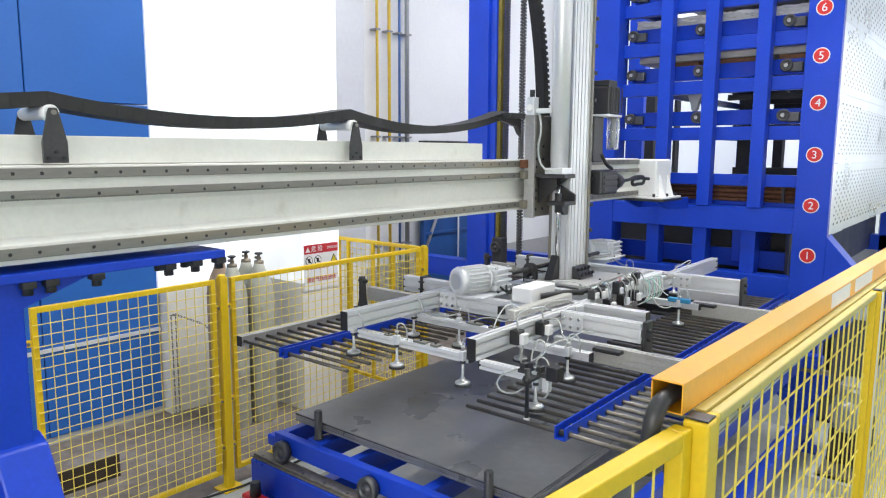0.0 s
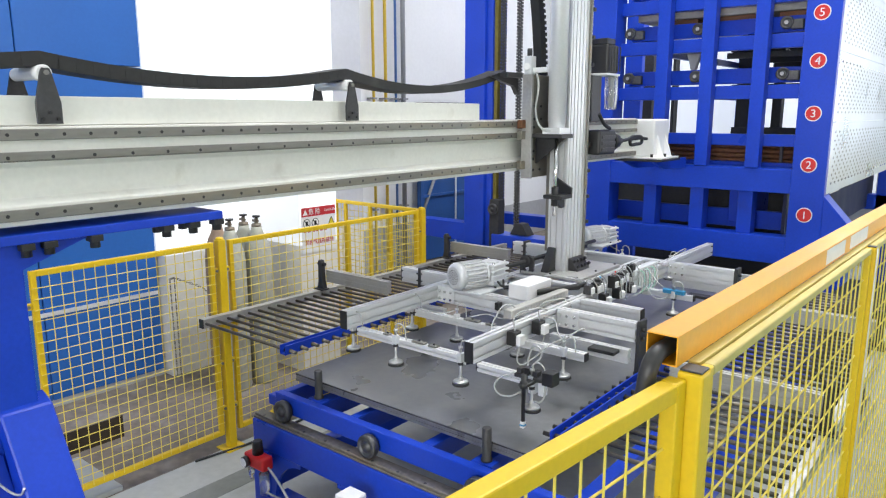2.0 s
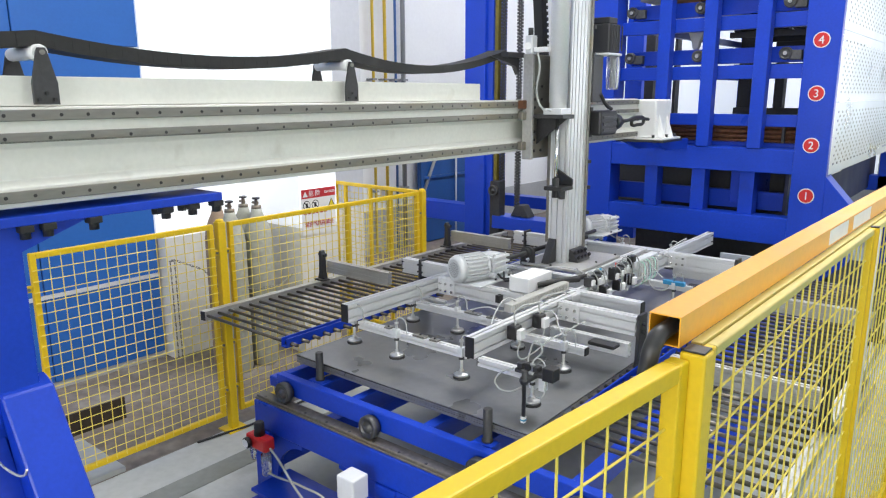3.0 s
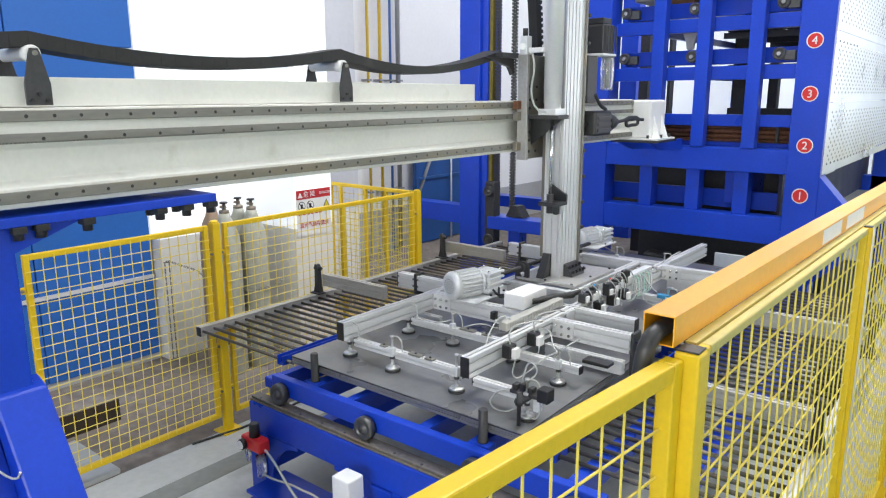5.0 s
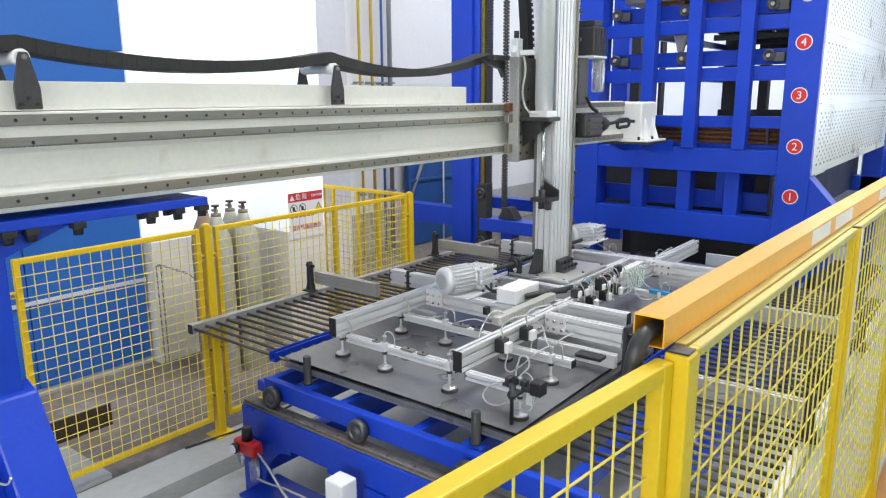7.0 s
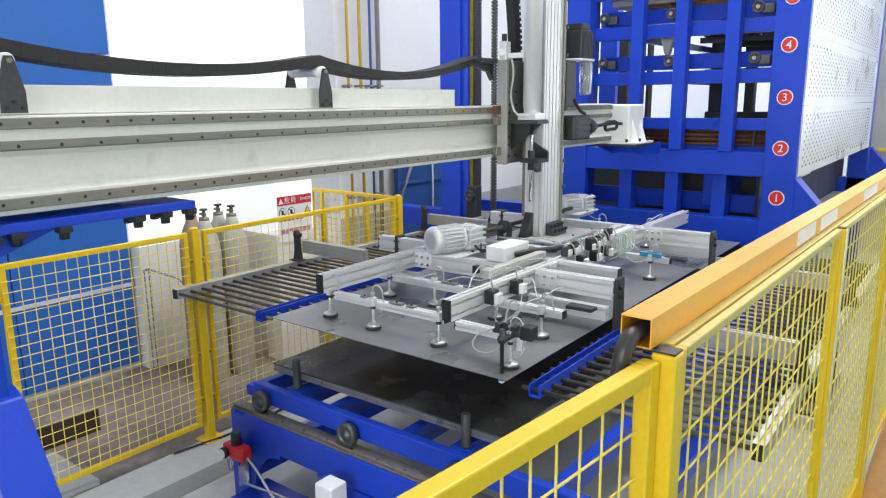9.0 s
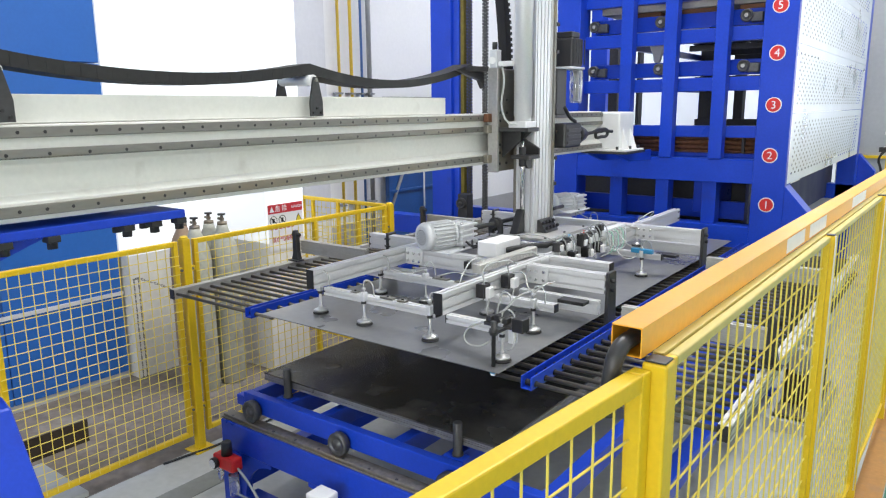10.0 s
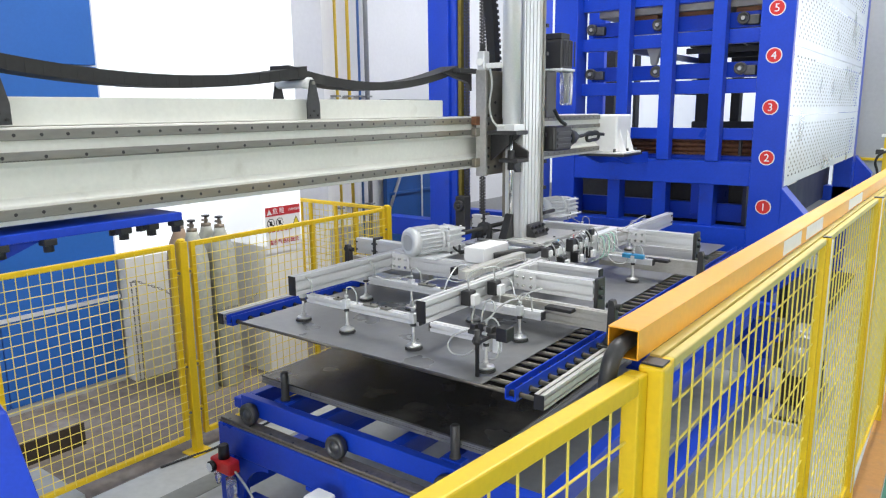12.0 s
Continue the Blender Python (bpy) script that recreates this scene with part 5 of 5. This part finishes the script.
    # loose runs of clear hose from the trunking and manifold to the cups
    for pts in ([(-1.92, 2.98, 1.10), (-1.94, 2.92, 1.13), (-1.93, 2.8, 1.09), (-1.90, 2.7, 1.02)], [(-1.83, 3.10, 1.04), (-1.76, 3.08, 1.05), (-1.68, 3.0, 1.0), (-1.62, 2.95, 0.98)],
                [(-2.62, 3.04, 0.965), (-2.5, 3.0, 0.972), (-2.42, 3.01, 0.98), (-2.36, 3.04, 1.0)], [(-2.66, 2.60, 0.95), (-2.58, 2.62, 0.90), (-2.50, 2.60, 0.91), (-2.46, 2.57, 0.955)],
                [(-1.83, 4.30, 1.06), (-1.76, 4.28, 0.98), (-1.70, 4.26, 0.93), (-1.64, 4.30, 0.93), (-1.63, 4.325, 0.97)], [(-1.83, 4.45, 1.07), (-1.74, 4.40, 1.0), (-1.68, 4.34, 0.99)],
                [(-2.30, 3.06, 0.96), (-2.2, 3.10, 0.99), (-2.1, 3.12, 0.98), (-1.96, 3.10, 1.06)], [(-2.16, 3.50, 1.10), (-2.12, 3.6, 1.13), (-2.0, 3.72, 1.12), (-1.9, 3.76, 1.08)],
                [(-1.84, 3.62, 1.08), (-1.79, 3.60, 1.02), (-1.80, 3.72, 0.98), (-1.83, 3.80, 1.04)], [(-1.84, 3.95, 1.08), (-1.77, 3.93, 1.0), (-1.79, 4.05, 0.97), (-1.83, 4.12, 1.03)],
                [(-2.70, 4.9, 1.06), (-2.66, 5.0, 1.12), (-2.6, 5.15, 1.10), (-2.42, 5.28, 0.99)], [(-1.86, 4.84, 1.06), (-1.8, 4.95, 1.12), (-1.84, 5.15, 1.09), (-1.98, 5.28, 0.99)]):
        tube("air_hose", TUBE, pts, 0.0036, P, 2)
    for x, y in ((-1.82, 3.545), (-1.82, 3.70), (-1.82, 3.88), (-1.82, 4.05)):
        vb = box("valve_body", BLACK, (x, y, 0.985), (x + 0.05, y + 0.05, 1.05), P, 0.005)
        box("valve_plug", WHITE_CLEAN, (x + 0.05, y + 0.006, 0.99), (x + 0.072, y + 0.042, 1.035), vb, 0.004)
    for x, y in ((-1.93, 4.60), (-1.80, 4.66), (-1.86, 4.70), (-2.44, 3.70), (-2.56, 3.56), (-2.0, 3.53)):
        box("slot_nut", BRACKET, (x - 0.02, y - 0.012, ZT + 0.001), (x + 0.03, y + 0.016, ZT + 0.009), P, 0.002)
    box("limit_switch", BLACK, (-2.22, 3.21, 0.985), (-2.19, 3.248, 1.03), P, 0.003)
    for x, y in ((-2.43, 3.86), (-2.05, 3.86), (-2.43, 4.40), (-2.05, 4.40), (-2.05, 4.12), (-2.43, 4.12), (-2.24, 3.86)):
        cyl("plate_bolt", BLACK, (x, y, 1.078), (x, y, 1.086), 0.008, P, 8)
    # front edge sensor with its feeler rod, and the loops of hose round it
    box("sensor_mount", BLACK_STEEL, (-1.60, 2.47, 0.957), (-1.46, 2.53, 0.975), P, 0.004)
    box("sensor_cylinder", CAST, (-1.545, 2.50, 0.885), (-1.51, 2.535, 0.957), P, 0.004)
    box("sensor_cylinder", CAST, (-1.495, 2.50, 0.885), (-1.465, 2.535, 0.957), P, 0.004)
    box("sensor_block", BLACK, (-1.46, 2.47, 0.95), (-1.405, 2.53, 1.01), P, 0.004)
    for k in range(3):
        box("sensor_fitting", BLACK_STEEL, (-1.59 + 0.04 * k, 2.475, 0.976), (-1.565 + 0.04 * k, 2.515, 1.0 + 0.01 * (k % 2)), P, 0.003)
    feeler = lathe("feeler_rod", BLACK_STEEL, (-1.51, 2.41, 0.795), (0, 0, 1), [(0, 0.009), (0.15, 0.009), (0.151, 0.018), (0.178, 0.018), (0.179, 0.012), (0.21, 0.012)], P, 14)
    box("feeler_tip", WHITE_CLEAN, (-1.52, 2.40, 0.765), (-1.50, 2.42, 0.795), feeler, 0.003, "white feeler tip")
    box("feeler_band", SENSOR_BLUE, (-1.521, 2.399, 0.775), (-1.499, 2.421, 0.782), feeler, 0.001, "blue band on the tip")
    box("feeler_arm", BLACK_STEEL, (-1.53, 2.40, 0.95), (-1.49, 2.49, 0.965), P, 0.003)
    for pts in ([(-1.62, 2.5, 0.96), (-1.69, 2.48, 0.92), (-1.705, 2.48, 0.868), (-1.636, 2.48, 0.852), (-1.57, 2.48, 0.89)],
                [(-1.55, 2.5, 0.98), (-1.54, 2.5, 1.06), (-1.509, 2.5, 1.11), (-1.48, 2.5, 1.085), (-1.52, 2.5, 1.02), (-1.56, 2.52, 0.97)],
                [(-1.46, 2.5, 0.96), (-1.44, 2.47, 0.92), (-1.455, 2.46, 0.88), (-1.49, 2.47, 0.87)]):
        tube("air_hose", TUBE, pts, 0.0043, P, 2)
    for x, y in ((-1.83, 2.75), (-1.83, 2.98)):
        v = box("ejector", BLACK, (x, y, 0.98), (x + 0.05, y + 0.06, 1.05), P, 0.005)
        box("ejector_label", WHITE_CLEAN, (x + 0.05, y + 0.01, 0.985), (x + 0.075, y + 0.055, 1.035), v, 0.003)
        tube("air_hose", TUBE, [(x + 0.03, y + 0.03, 1.05), (x + 0.03, y + 0.03, 1.12), (x + 0.08, y + 0.12, 1.15), (x + 0.05, y + 0.3, 1.10)], 0.004, P, 2)
        tube("air_hose", TUBE, [(x + 0.06, y + 0.03, 0.98), (x + 0.08, y + 0.0, 0.90), (x + 0.12, y + 0.04, 0.92), (x + 0.2, y + 0.05, 1.0), (x + 0.2, y + 0.2, 1.0)], 0.004, P, 2)
    # side guides: black hanger plates, guide rails, blue comb guide
    zr = 0.778  # height of the rods, just under the lifted sheet
    for s in (-1, 1):
        xg = GX + s * 0.875
        for y in ((3.53, 4.84) if s < 0 else (3.28, 4.84)):
            prism("hanger_plate", BLACK_STEEL, [(y - 0.05, 0.745), (y + 0.06, 0.745), (y + 0.045, ZT + 0.015), (y - 0.04, ZT + 0.015)], "x", GX + s * 0.835 - 0.010, GX + s * 0.835 + 0.010, P, 0.003)
            xa, xb = sorted((GX + s * 0.82, GX + s * 0.90))
            box("hanger_foot", BLACK_STEEL, (xa, y - 0.04, 0.733), (xb, y + 0.04, 0.744), P, 0.003)
            for dz in (0.03, 0.075):
                cyl("bolt", BLACK, (GX + s * 0.85, y - 0.02, ZT - dz), (GX + s * 0.866, y - 0.02, ZT - dz), 0.011, P, 8)
        guide = prism("comb_guide", BLUE, [(xg - 0.025, zr - 0.018), (xg + 0.025, zr - 0.018), (xg + 0.025, zr + 0.036), (xg + 0.019, zr + 0.036), (xg + 0.019, zr - 0.013), (xg - 0.019, zr - 0.013), (xg - 0.019, zr + 0.036), (xg - 0.025, zr + 0.036)],
                      "y", 2.365, 5.84, P, 0.0, "blue steel guide channel with rod holes")
        bm = bmesh.new()
        for k in range(42):
            y = 2.40 + 0.081 * k
            add_cyl(bm, (xg - 0.029, y, zr), (xg + 0.029, y, zr), 0.0135, 10)
        part("bushes", bm, BLACK, guide, "black rod bushes", kind="stuff")
        # sliding comb: outer profile, rods, brackets and drive profiles
        xo = GX + s * (1.73 if s > 0 else 1.705)
        ob = profile("comb_beam", "y", (xo - 0.022, 2.382, zr - 0.03), (xo + 0.022, 5.82, zr + 0.03), P, "dull aluminium beam of the sliding rod comb", 0.03, True, 0.009, ALU_WORN)
        for k in range(42):
            y = 2.40 + 0.081 * k
            cyl("rod", ROD, (xo - s * 0.022, y, zr), (GX + s * 0.80, y, zr), 0.0098, ob, 12)
        for y in (3.385, 4.87) if s < 0 else (3.06, 4.40):
            box("comb_bracket", BLACK_STEEL, (xo - 0.05, y - 0.035, zr + 0.031), (xo + 0.05, y + 0.035, zr + 0.04), ob, 0.003)
            prism("comb_bracket", BLACK_STEEL, [(xo - 0.035, zr + 0.04), (xo + 0.035, zr + 0.04), (xo + 0.022, 0.87), (xo + 0.018, 1.0), (xo + 0.008, 1.03), (xo - 0.016, 1.03), (xo - 0.02, 0.87)], "y", y - 0.012, y + 0.028, ob, 0.003)
            cyl("comb_bolt", BLACK, (xo - 0.03, y + 0.008, 1.0), (xo + 0.04, y + 0.008, 1.0), 0.014, ob, 10)
            a, b_ = sorted((xo - s * 0.02, GX + s * 1.06))
            profile("drive_profile", "x", (a, y + 0.03, 0.865), (b_, y + 0.075, 0.955), ob, pitch=0.035, caps=False, gap=0.009, metal=ALU_WORN)
            box("guide_shoe", BLACK, (GX + s * 0.73 - 0.07, y - 0.02, 0.936), (GX + s * 0.73 + 0.07, y + 0.05, 0.954), P, 0.003)
        combs.append((ob, s))
    return P, cups, combs


def build_sheet():
    s = thing("steel_sheet", "dark grey steel sheet lifted by suction cups", "steel sheet", (-2.2, 4.12, 0.848))
    box("sheet", SHEET, (-2.95, 2.352, 0.845), (-1.45, 5.9, 0.8495), s, 0.0008)
    return s


# ---- sheet trolley, its track and the stack ----
def build_stack():
    st = thing("sheet_stack", "stack of dark grey steel sheets on the trolley", "sheet stack", (-2.2, 4.12, 0.77), "steel sheet stack under the gripper")
    rng = random.Random(7)
    z = 0.805
    for k in range(5):
        dx, dy = rng.uniform(-0.004, 0.004), rng.uniform(-0.006, 0.006)
        # the top sheet is darker and more blotched than the rest
        box("sheet", SHEET_BLOTCHED if k == 4 else SHEET, (-2.95 + dx, 2.354 + dy, z), (-1.45 + dx, 5.9 + dy, z + 0.0078), st, 0.0012)
        z += 0.0082
    return st


def build_trolley():
    T = thing("sheet_trolley", "blue steel trolley frame on flanged wheels", "trolley", (-2.2, 3.9, 0.62))
    zt, zb = 0.765, 0.665
    box("side_beam", BLUE, (-2.99, 2.235, zb), (-1.02, 2.283, zt), T, 0.005)
    box("side_beam", BLUE, (-2.99, 5.7, zb), (-1.02, 5.78, zt), T, 0.005)
    for x, w in ((-2.985, 0.05), (-2.752, 0.083), (-2.45, 0.05), (-1.973, 0.062), (-1.70, 0.066), (-1.2, 0.06)):
        box("cross_beam", BLUE, (x, 2.284, zb), (x + w, 5.699, zt - 0.002), T, 0.004)
    box("bumper", BLUE, (-3.06, 2.24, zb + 0.01), (-2.99, 2.31, zt - 0.03), T, 0.008)
    for x in (-2.885, -2.245, -1.60, -1.12):
        wheel("wheel", x, 2.228, 0.692, 0.058, T, 0.045)
        wheel("wheel", x, 5.84, 0.692, 0.058, T, 0.045)
    for x in (-2.732, -1.638):
        lathe("stop_peg", BLACK_STEEL, (x, 2.325, 0.765), (0, 0, 1), [(0, 0.026), (0.012, 0.026), (0.013, 0.021), (0.152, 0.021), (0.156, 0.018)], T, 18, "dark steel stop peg")
        box("peg_foot", BLUE, (x - 0.05, 2.29, zt - 0.03), (x + 0.05, 2.352, zt + 0.002), T, 0.003)
    return T


def build_track():
    K = thing("trolley_track", "blue steel track stand with worn iron rail", "track stand", (-2.1, 3.9, 0))
    for y in (2.20, 5.82):
        box("rail", RAIL_IRON, (-3.10, y - 0.022, 0.621), (-0.98, y + 0.04, 0.634), K, 0.003, "worn flat iron rail")
        box("rail_seat", RAIL_IRON, (-3.10, y - 0.032, 0.611), (-0.98, y + 0.05, 0.620), K, 0.002, "rusty flat bar under the rail")
        bm = bmesh.new()
        for k in range(13):
            add_lathe(bm, (-3.03 + 0.165 * k, y - 0.012, 0.634), (0, 0, 1), [(0, 0.008), (0.002, 0.007)], 8)
        part("rail_screws", bm, BLACK_STEEL, K, kind="stuff")
        box("beam", BLUE, (-3.10, y - 0.042, 0.45), (-0.98, y + 0.052, 0.610), K, 0.006)
        for x in (-3.03, -2.10, -1.12):
            box("leg", BLUE, (x - 0.065, y - 0.055, 0.012), (x + 0.065, y + 0.04, 0.449), K, 0.006)
            box("foot", BLUE, (x - 0.1, y - 0.1, 0), (x + 0.1, y + 0.08, 0.012), K, 0.003)
        # arched web plates between beam and legs
        for x, s in ((-2.965, 1), (-2.165, -1), (-2.035, 1), (-1.185, -1)):
            arc = [(x + s * (0.26 - 0.22 * math.sin(a * math.pi / 18)), 0.449 - 0.24 * (1 - math.cos(a * math.pi / 18)) - 0.02) for a in range(10)]
            prism("gusset", BLUE, [(x, 0.449), (x + 0.26 * s, 0.449)] + arc + [(x, 0.19)], "y", y - 0.04, y - 0.02, K)
    for x in (-3.05, -1.1):
        box("tie_beam", BLUE, (x - 0.05, 2.26, 0.2), (x + 0.05, 5.74, 0.32), K, 0.005)
    box("shelf", BLUE, (-2.95, 2.0, 0.18), (-2.16, 2.26, 0.2), K, 0.004)


def build_regulator():
    r = thing("air_regulator", "red air pressure regulator on the track leg", "regulator", (-2.97, 2.1, 0.4))
    box("body", RED, (-3.035, 2.045, 0.40), (-2.87, 2.115, 0.475), r, 0.012)
    lathe("knob", BLACK, (-2.955, 2.08, 0.475), (0, 0, 1), [(0, 0.03), (0.07, 0.027), (0.075, 0.022)], r, 16)
    lathe("gauge", BLACK, (-3.005, 2.045, 0.43), (0, -1, 0), [(0, 0.03), (0.02, 0.03), (0.024, 0.026)], r, 18)
    lathe("gauge_face", WHITE_CLEAN, (-3.005, 2.02, 0.43), (0, -1, 0), [(0, 0.024), (0.001, 0.024)], r, 18)
    lathe("bowl", GLASS, (-2.91, 2.08, 0.25), (0, 0, 1), [(0, 0.015), (0.01, 0.026), (0.125, 0.028)], r, 16, "clear filter bowl")
    lathe("bowl", GLASS, (-3.02, 2.08, 0.31), (0, 0, 1), [(0, 0.012), (0.065, 0.02)], r, 16, "clear filter bowl")
    box("bracket", BLUE, (-3.0, 2.115, 0.38), (-2.94, 2.165, 0.44), r, 0.003)
    tube("air_hose", TUBE, [(-2.87, 2.08, 0.42), (-2.76, 2.05, 0.40), (-2.55, 2.0, 0.32), (-2.40, 2.0, 0.24), (-2.3, 2.02, 0.20)], 0.0065, r, 3)
    tube("air_hose", TUBE, [(-2.90, 2.08, 0.27), (-2.78, 2.05, 0.30), (-2.55, 2.03, 0.34), (-2.36, 2.03, 0.32), (-2.3, 2.03, 0.22)], 0.006, r, 3)
    b = thing("control_box", "white control box on the track shelf", "control box", (-2.12, 2.0, 0.4))
    box("case", WHITE_CLEAN, (-2.235, 1.97, 0.43), (-2.125, 2.07, 0.55), b, 0.008)
    cyl("gland", BLACK, (-2.205, 2.06, 0.50), (-2.26, 2.06, 0.50), 0.022, b, 12)
    box("stand", BLUE, (-2.17, 2.03, 0.2), (-2.10, 2.09, 0.42), b, 0.004)


# ---- gas bottles, chain, sign ----
def build_cylinders():
    def bottle(x, y, label, paint=CYL_GREY):
        c = thing("gas_cylinder", label, "gas cylinder", (x, y, 0), "gas cylinders chained to the wall")
        r = 0.112
        lathe("body", paint, (x, y, 0), (0, 0, 1), [(0, r * 0.9), (0.03, r), (1.09, r), (1.16, r * 0.93), (1.24, r * 0.70), (1.30, r * 0.45), (1.34, r * 0.37)], c, 28)
        lathe("neck_ring", BRASS, (x, y, 1.335), (0, 0, 1), [(0, 0.042), (0.028, 0.04), (0.03, 0.016), (0.075, 0.014)], c, 16)
        cyl("valve", BRASS, (x - 0.045, y, 1.385), (x + 0.02, y, 1.385), 0.012, c, 10)
        lathe("hand_wheel", BLACK_STEEL, (x, y, 1.415), (0, 0, 1), [(-0.012, 0.008), (0, 0.008), (0.001, 0.031), (0.010, 0.034), (0.016, 0.03)], c, 14)
        return c
    bottle(-5.05, 3.28, "dusty brown gas cylinder with brass valve", CYL_BROWN)
    for x, y in ((-4.83, 3.25), (-4.97, 3.48), (-4.82, 3.50)):
        bottle(x, y, "dusty grey gas cylinder with brass valve")
    rail = thing("cylinder_chain", "thin steel chain slung round the gas cylinders", "chain", (-4.75, 3.4, 0.8))
    pts = [(-5.45, 3.06, 0.0), (-5.45, 3.055, 0.88), (-5.44, 3.09, 0.885), (-5.44, 3.09, 0.0), (-5.44, 3.09, 0.885), (-5.2, 3.2, 0.82), (-4.9, 3.15, 0.76), (-4.70, 3.35, 0.70), (-4.70, 3.6, 0.68), (-4.85, 3.9, 0.72), (-5.1, 4.25, 0.82)]
    bm = bmesh.new()
    for a, b in zip(pts, pts[1:]):
        a, b = Vector(a), Vector(b)
        n = max(2, int((b - a).length / 0.03))
        for k in range(n):
            p = a.lerp(b, (k + 0.5) / n)
            d = (b - a).normalized() * 0.018
            side = (Vector((0, 0, 1)) if k % 2 else Vector((1, 0, 0))) * 0.007
            for sgn in (-1, 1):
                add_cyl(bm, p - d + side * sgn, p + d + side * sgn, 0.0025, 5)
    part("links", bm, STEEL, rail, kind="stuff")


def build_sign():
    s = thing("danger_sign", "white warning sign with red header and lettering", "sign", (-4.68, 4.06, 1.06))
    x, y0, y1, z0, z1 = -4.68, 3.862, 4.246, 1.063, 1.461
    board = box("board", WHITE_CLEAN, (x - 0.006, y0, z0), (x, y1, z1), s, 0.001)
    box("header", RED_SIGN, (x, y0, z1 - 0.0777), (x + 0.001, y1, z1), s, 0)
    at = Matrix.Translation
    letters("words", "DANGER", WHITE_CLEAN, 0.031, at((x + 0.002, y1 - 0.0658, z1 - 0.0393)) @ FACE_X, s)
    letters("words", "危 险", WHITE_CLEAN, 0.057, at((x + 0.002, y0 + 0.1417, z1 - 0.0411)) @ FACE_X, s)
    prism("warning_triangle", WHITE_CLEAN, [(y0 + 0.0137, z1 - 0.0640), (y0 + 0.0685, z1 - 0.0640), (y0 + 0.0411, z1 - 0.0165)], "x", x + 0.001, x + 0.002, s)
    for k in range(2):
        yc = y0 + 0.0548 + 0.0960 * k
        lathe("ban_ring", INK, (x, yc, z1 - 0.1371), (1, 0, 0), [(0, 0.04), (0.001, 0.04)], s, 24)
        lathe("ban_disc", WHITE_CLEAN, (x + 0.001, yc, z1 - 0.1371), (1, 0, 0), [(0, 0.034), (0.001, 0.034)], s, 24)
        bm = bmesh.new()
        add_cyl(bm, (x + 0.003, yc - 0.0247, z1 - 0.1124), (x + 0.003, yc + 0.0247, z1 - 0.1618), 0.004, 6)
        add_box(bm, (x + 0.002, yc - 0.0128, z1 - 0.1572), (x + 0.003, yc + 0.0110, z1 - 0.1188))
        part("ban_mark", bm, INK, s)
    prism("hazard_triangle", INK, [(y1 - 0.0914, z1 - 0.1782), (y1 - 0.0046, z1 - 0.1782), (y1 - 0.0480, z1 - 0.0987)], "x", x, x + 0.001, s)
    prism("hazard_triangle", YELLOW_SIGN, [(y1 - 0.0804, z1 - 0.1718), (y1 - 0.0155, z1 - 0.1718), (y1 - 0.0480, z1 - 0.1115)], "x", x + 0.001, x + 0.002, s)
    letters("words", "混合气瓶存放处", RED_SIGN, 0.0475, at((x + 0.002, (y0 + y1) / 2, z0 + 0.0914)) @ FACE_X, s)
    for i in range(6):
        box("text_bar", RED_SIGN, (x, y0 + 0.0183 + 0.0457 * i, z0 + 0.1828), (x + 0.001, y0 + 0.0503 + 0.0457 * i, z0 + 0.1965), s, 0)


# ---- build ----
build_setting()
build_pipes()
build_gate()
build_rack()
build_mast()
build_lift_drive()
build_floor_drive()
build_gantry()
build_support()
build_energy_chain()
carriage = build_carriage()
gripper, cup_rods, combs = build_gripper()
build_trolley()
build_track()
build_regulator()
build_cylinders()
build_sign()
build_back_fence()
build_near_fence()
build_far_rail()
build_stack()
lifted = build_sheet()


# ---- what moves ----
# seconds, lift of the gripper, its travel along the beam, rod spring give, comb closing
MOVES = [
    (0.0, 0.370, 0.0, 0.043, 0.415), (0.5, 0.370, 0.0, 0.043, 0.115), (1.0, 0.368, 0.0, 0.043, 0.0), (1.5, 0.305, 0.0, 0.040, 0.0), (2.0, 0.162, 0.0, 0.033, 0.0),
    (2.5, 0.100, 0.0, 0.030, 0.0), (3.0, 0.096, 0.0, 0.028, 0.0), (3.6, 0.070, 0.0, 0.024, 0.0), (4.4, 0.015, 0.0, 0.006, 0.0), (5.0, 0.0, 0.0, 0.0, 0.0), (5.5, 0.0, 0.0, 0.0, 0.0),
    (6.0, 0.011, 0.0, 0.011, 0.0), (6.5, 0.038, 0.0, 0.023, 0.0), (7.0, 0.040, 0.0, 0.025, 0.0), (7.6, 0.055, 0.0, 0.03, 0.0), (8.4, 0.190, 0.0, 0.036, 0.0), (9.0, 0.300, 0.0, 0.040, 0.0),
    (9.5, 0.371, 0.0, 0.043, 0.0), (10.0, 0.371, 0.0, 0.043, 0.088), (10.5, 0.371, 0.0, 0.043, 0.385), (11.0, 0.371, 0.0, 0.043, 0.69), (11.5, 0.371, 0.0, 0.043, 0.735), (12.0, 0.371, -0.105, 0.043, 0.735)]


def motions():
    walk(gripper, [(t, pose(GX, GY + go, GZ + up)) for t, up, go, give, shut in MOVES])
    for rod in cup_rods:
        walk(rod, [(t, pose(0, 0, -give)) for t, up, go, give, shut in MOVES])
    for comb, side in combs:
        walk(comb, [(t, pose(-side * shut, 0, 0)) for t, up, go, give, shut in MOVES])
    walk(carriage, [(t, pose(-2.3, CY + go, 2.2)) for t, up, go, give, shut in MOVES])
    walk(lifted, [(t, pose(-2.2, 4.12 + go, 0.848 + (max(0.0, up - give) if t > 5.5 else 0.0))) for t, up, go, give, shut in MOVES])


motions()
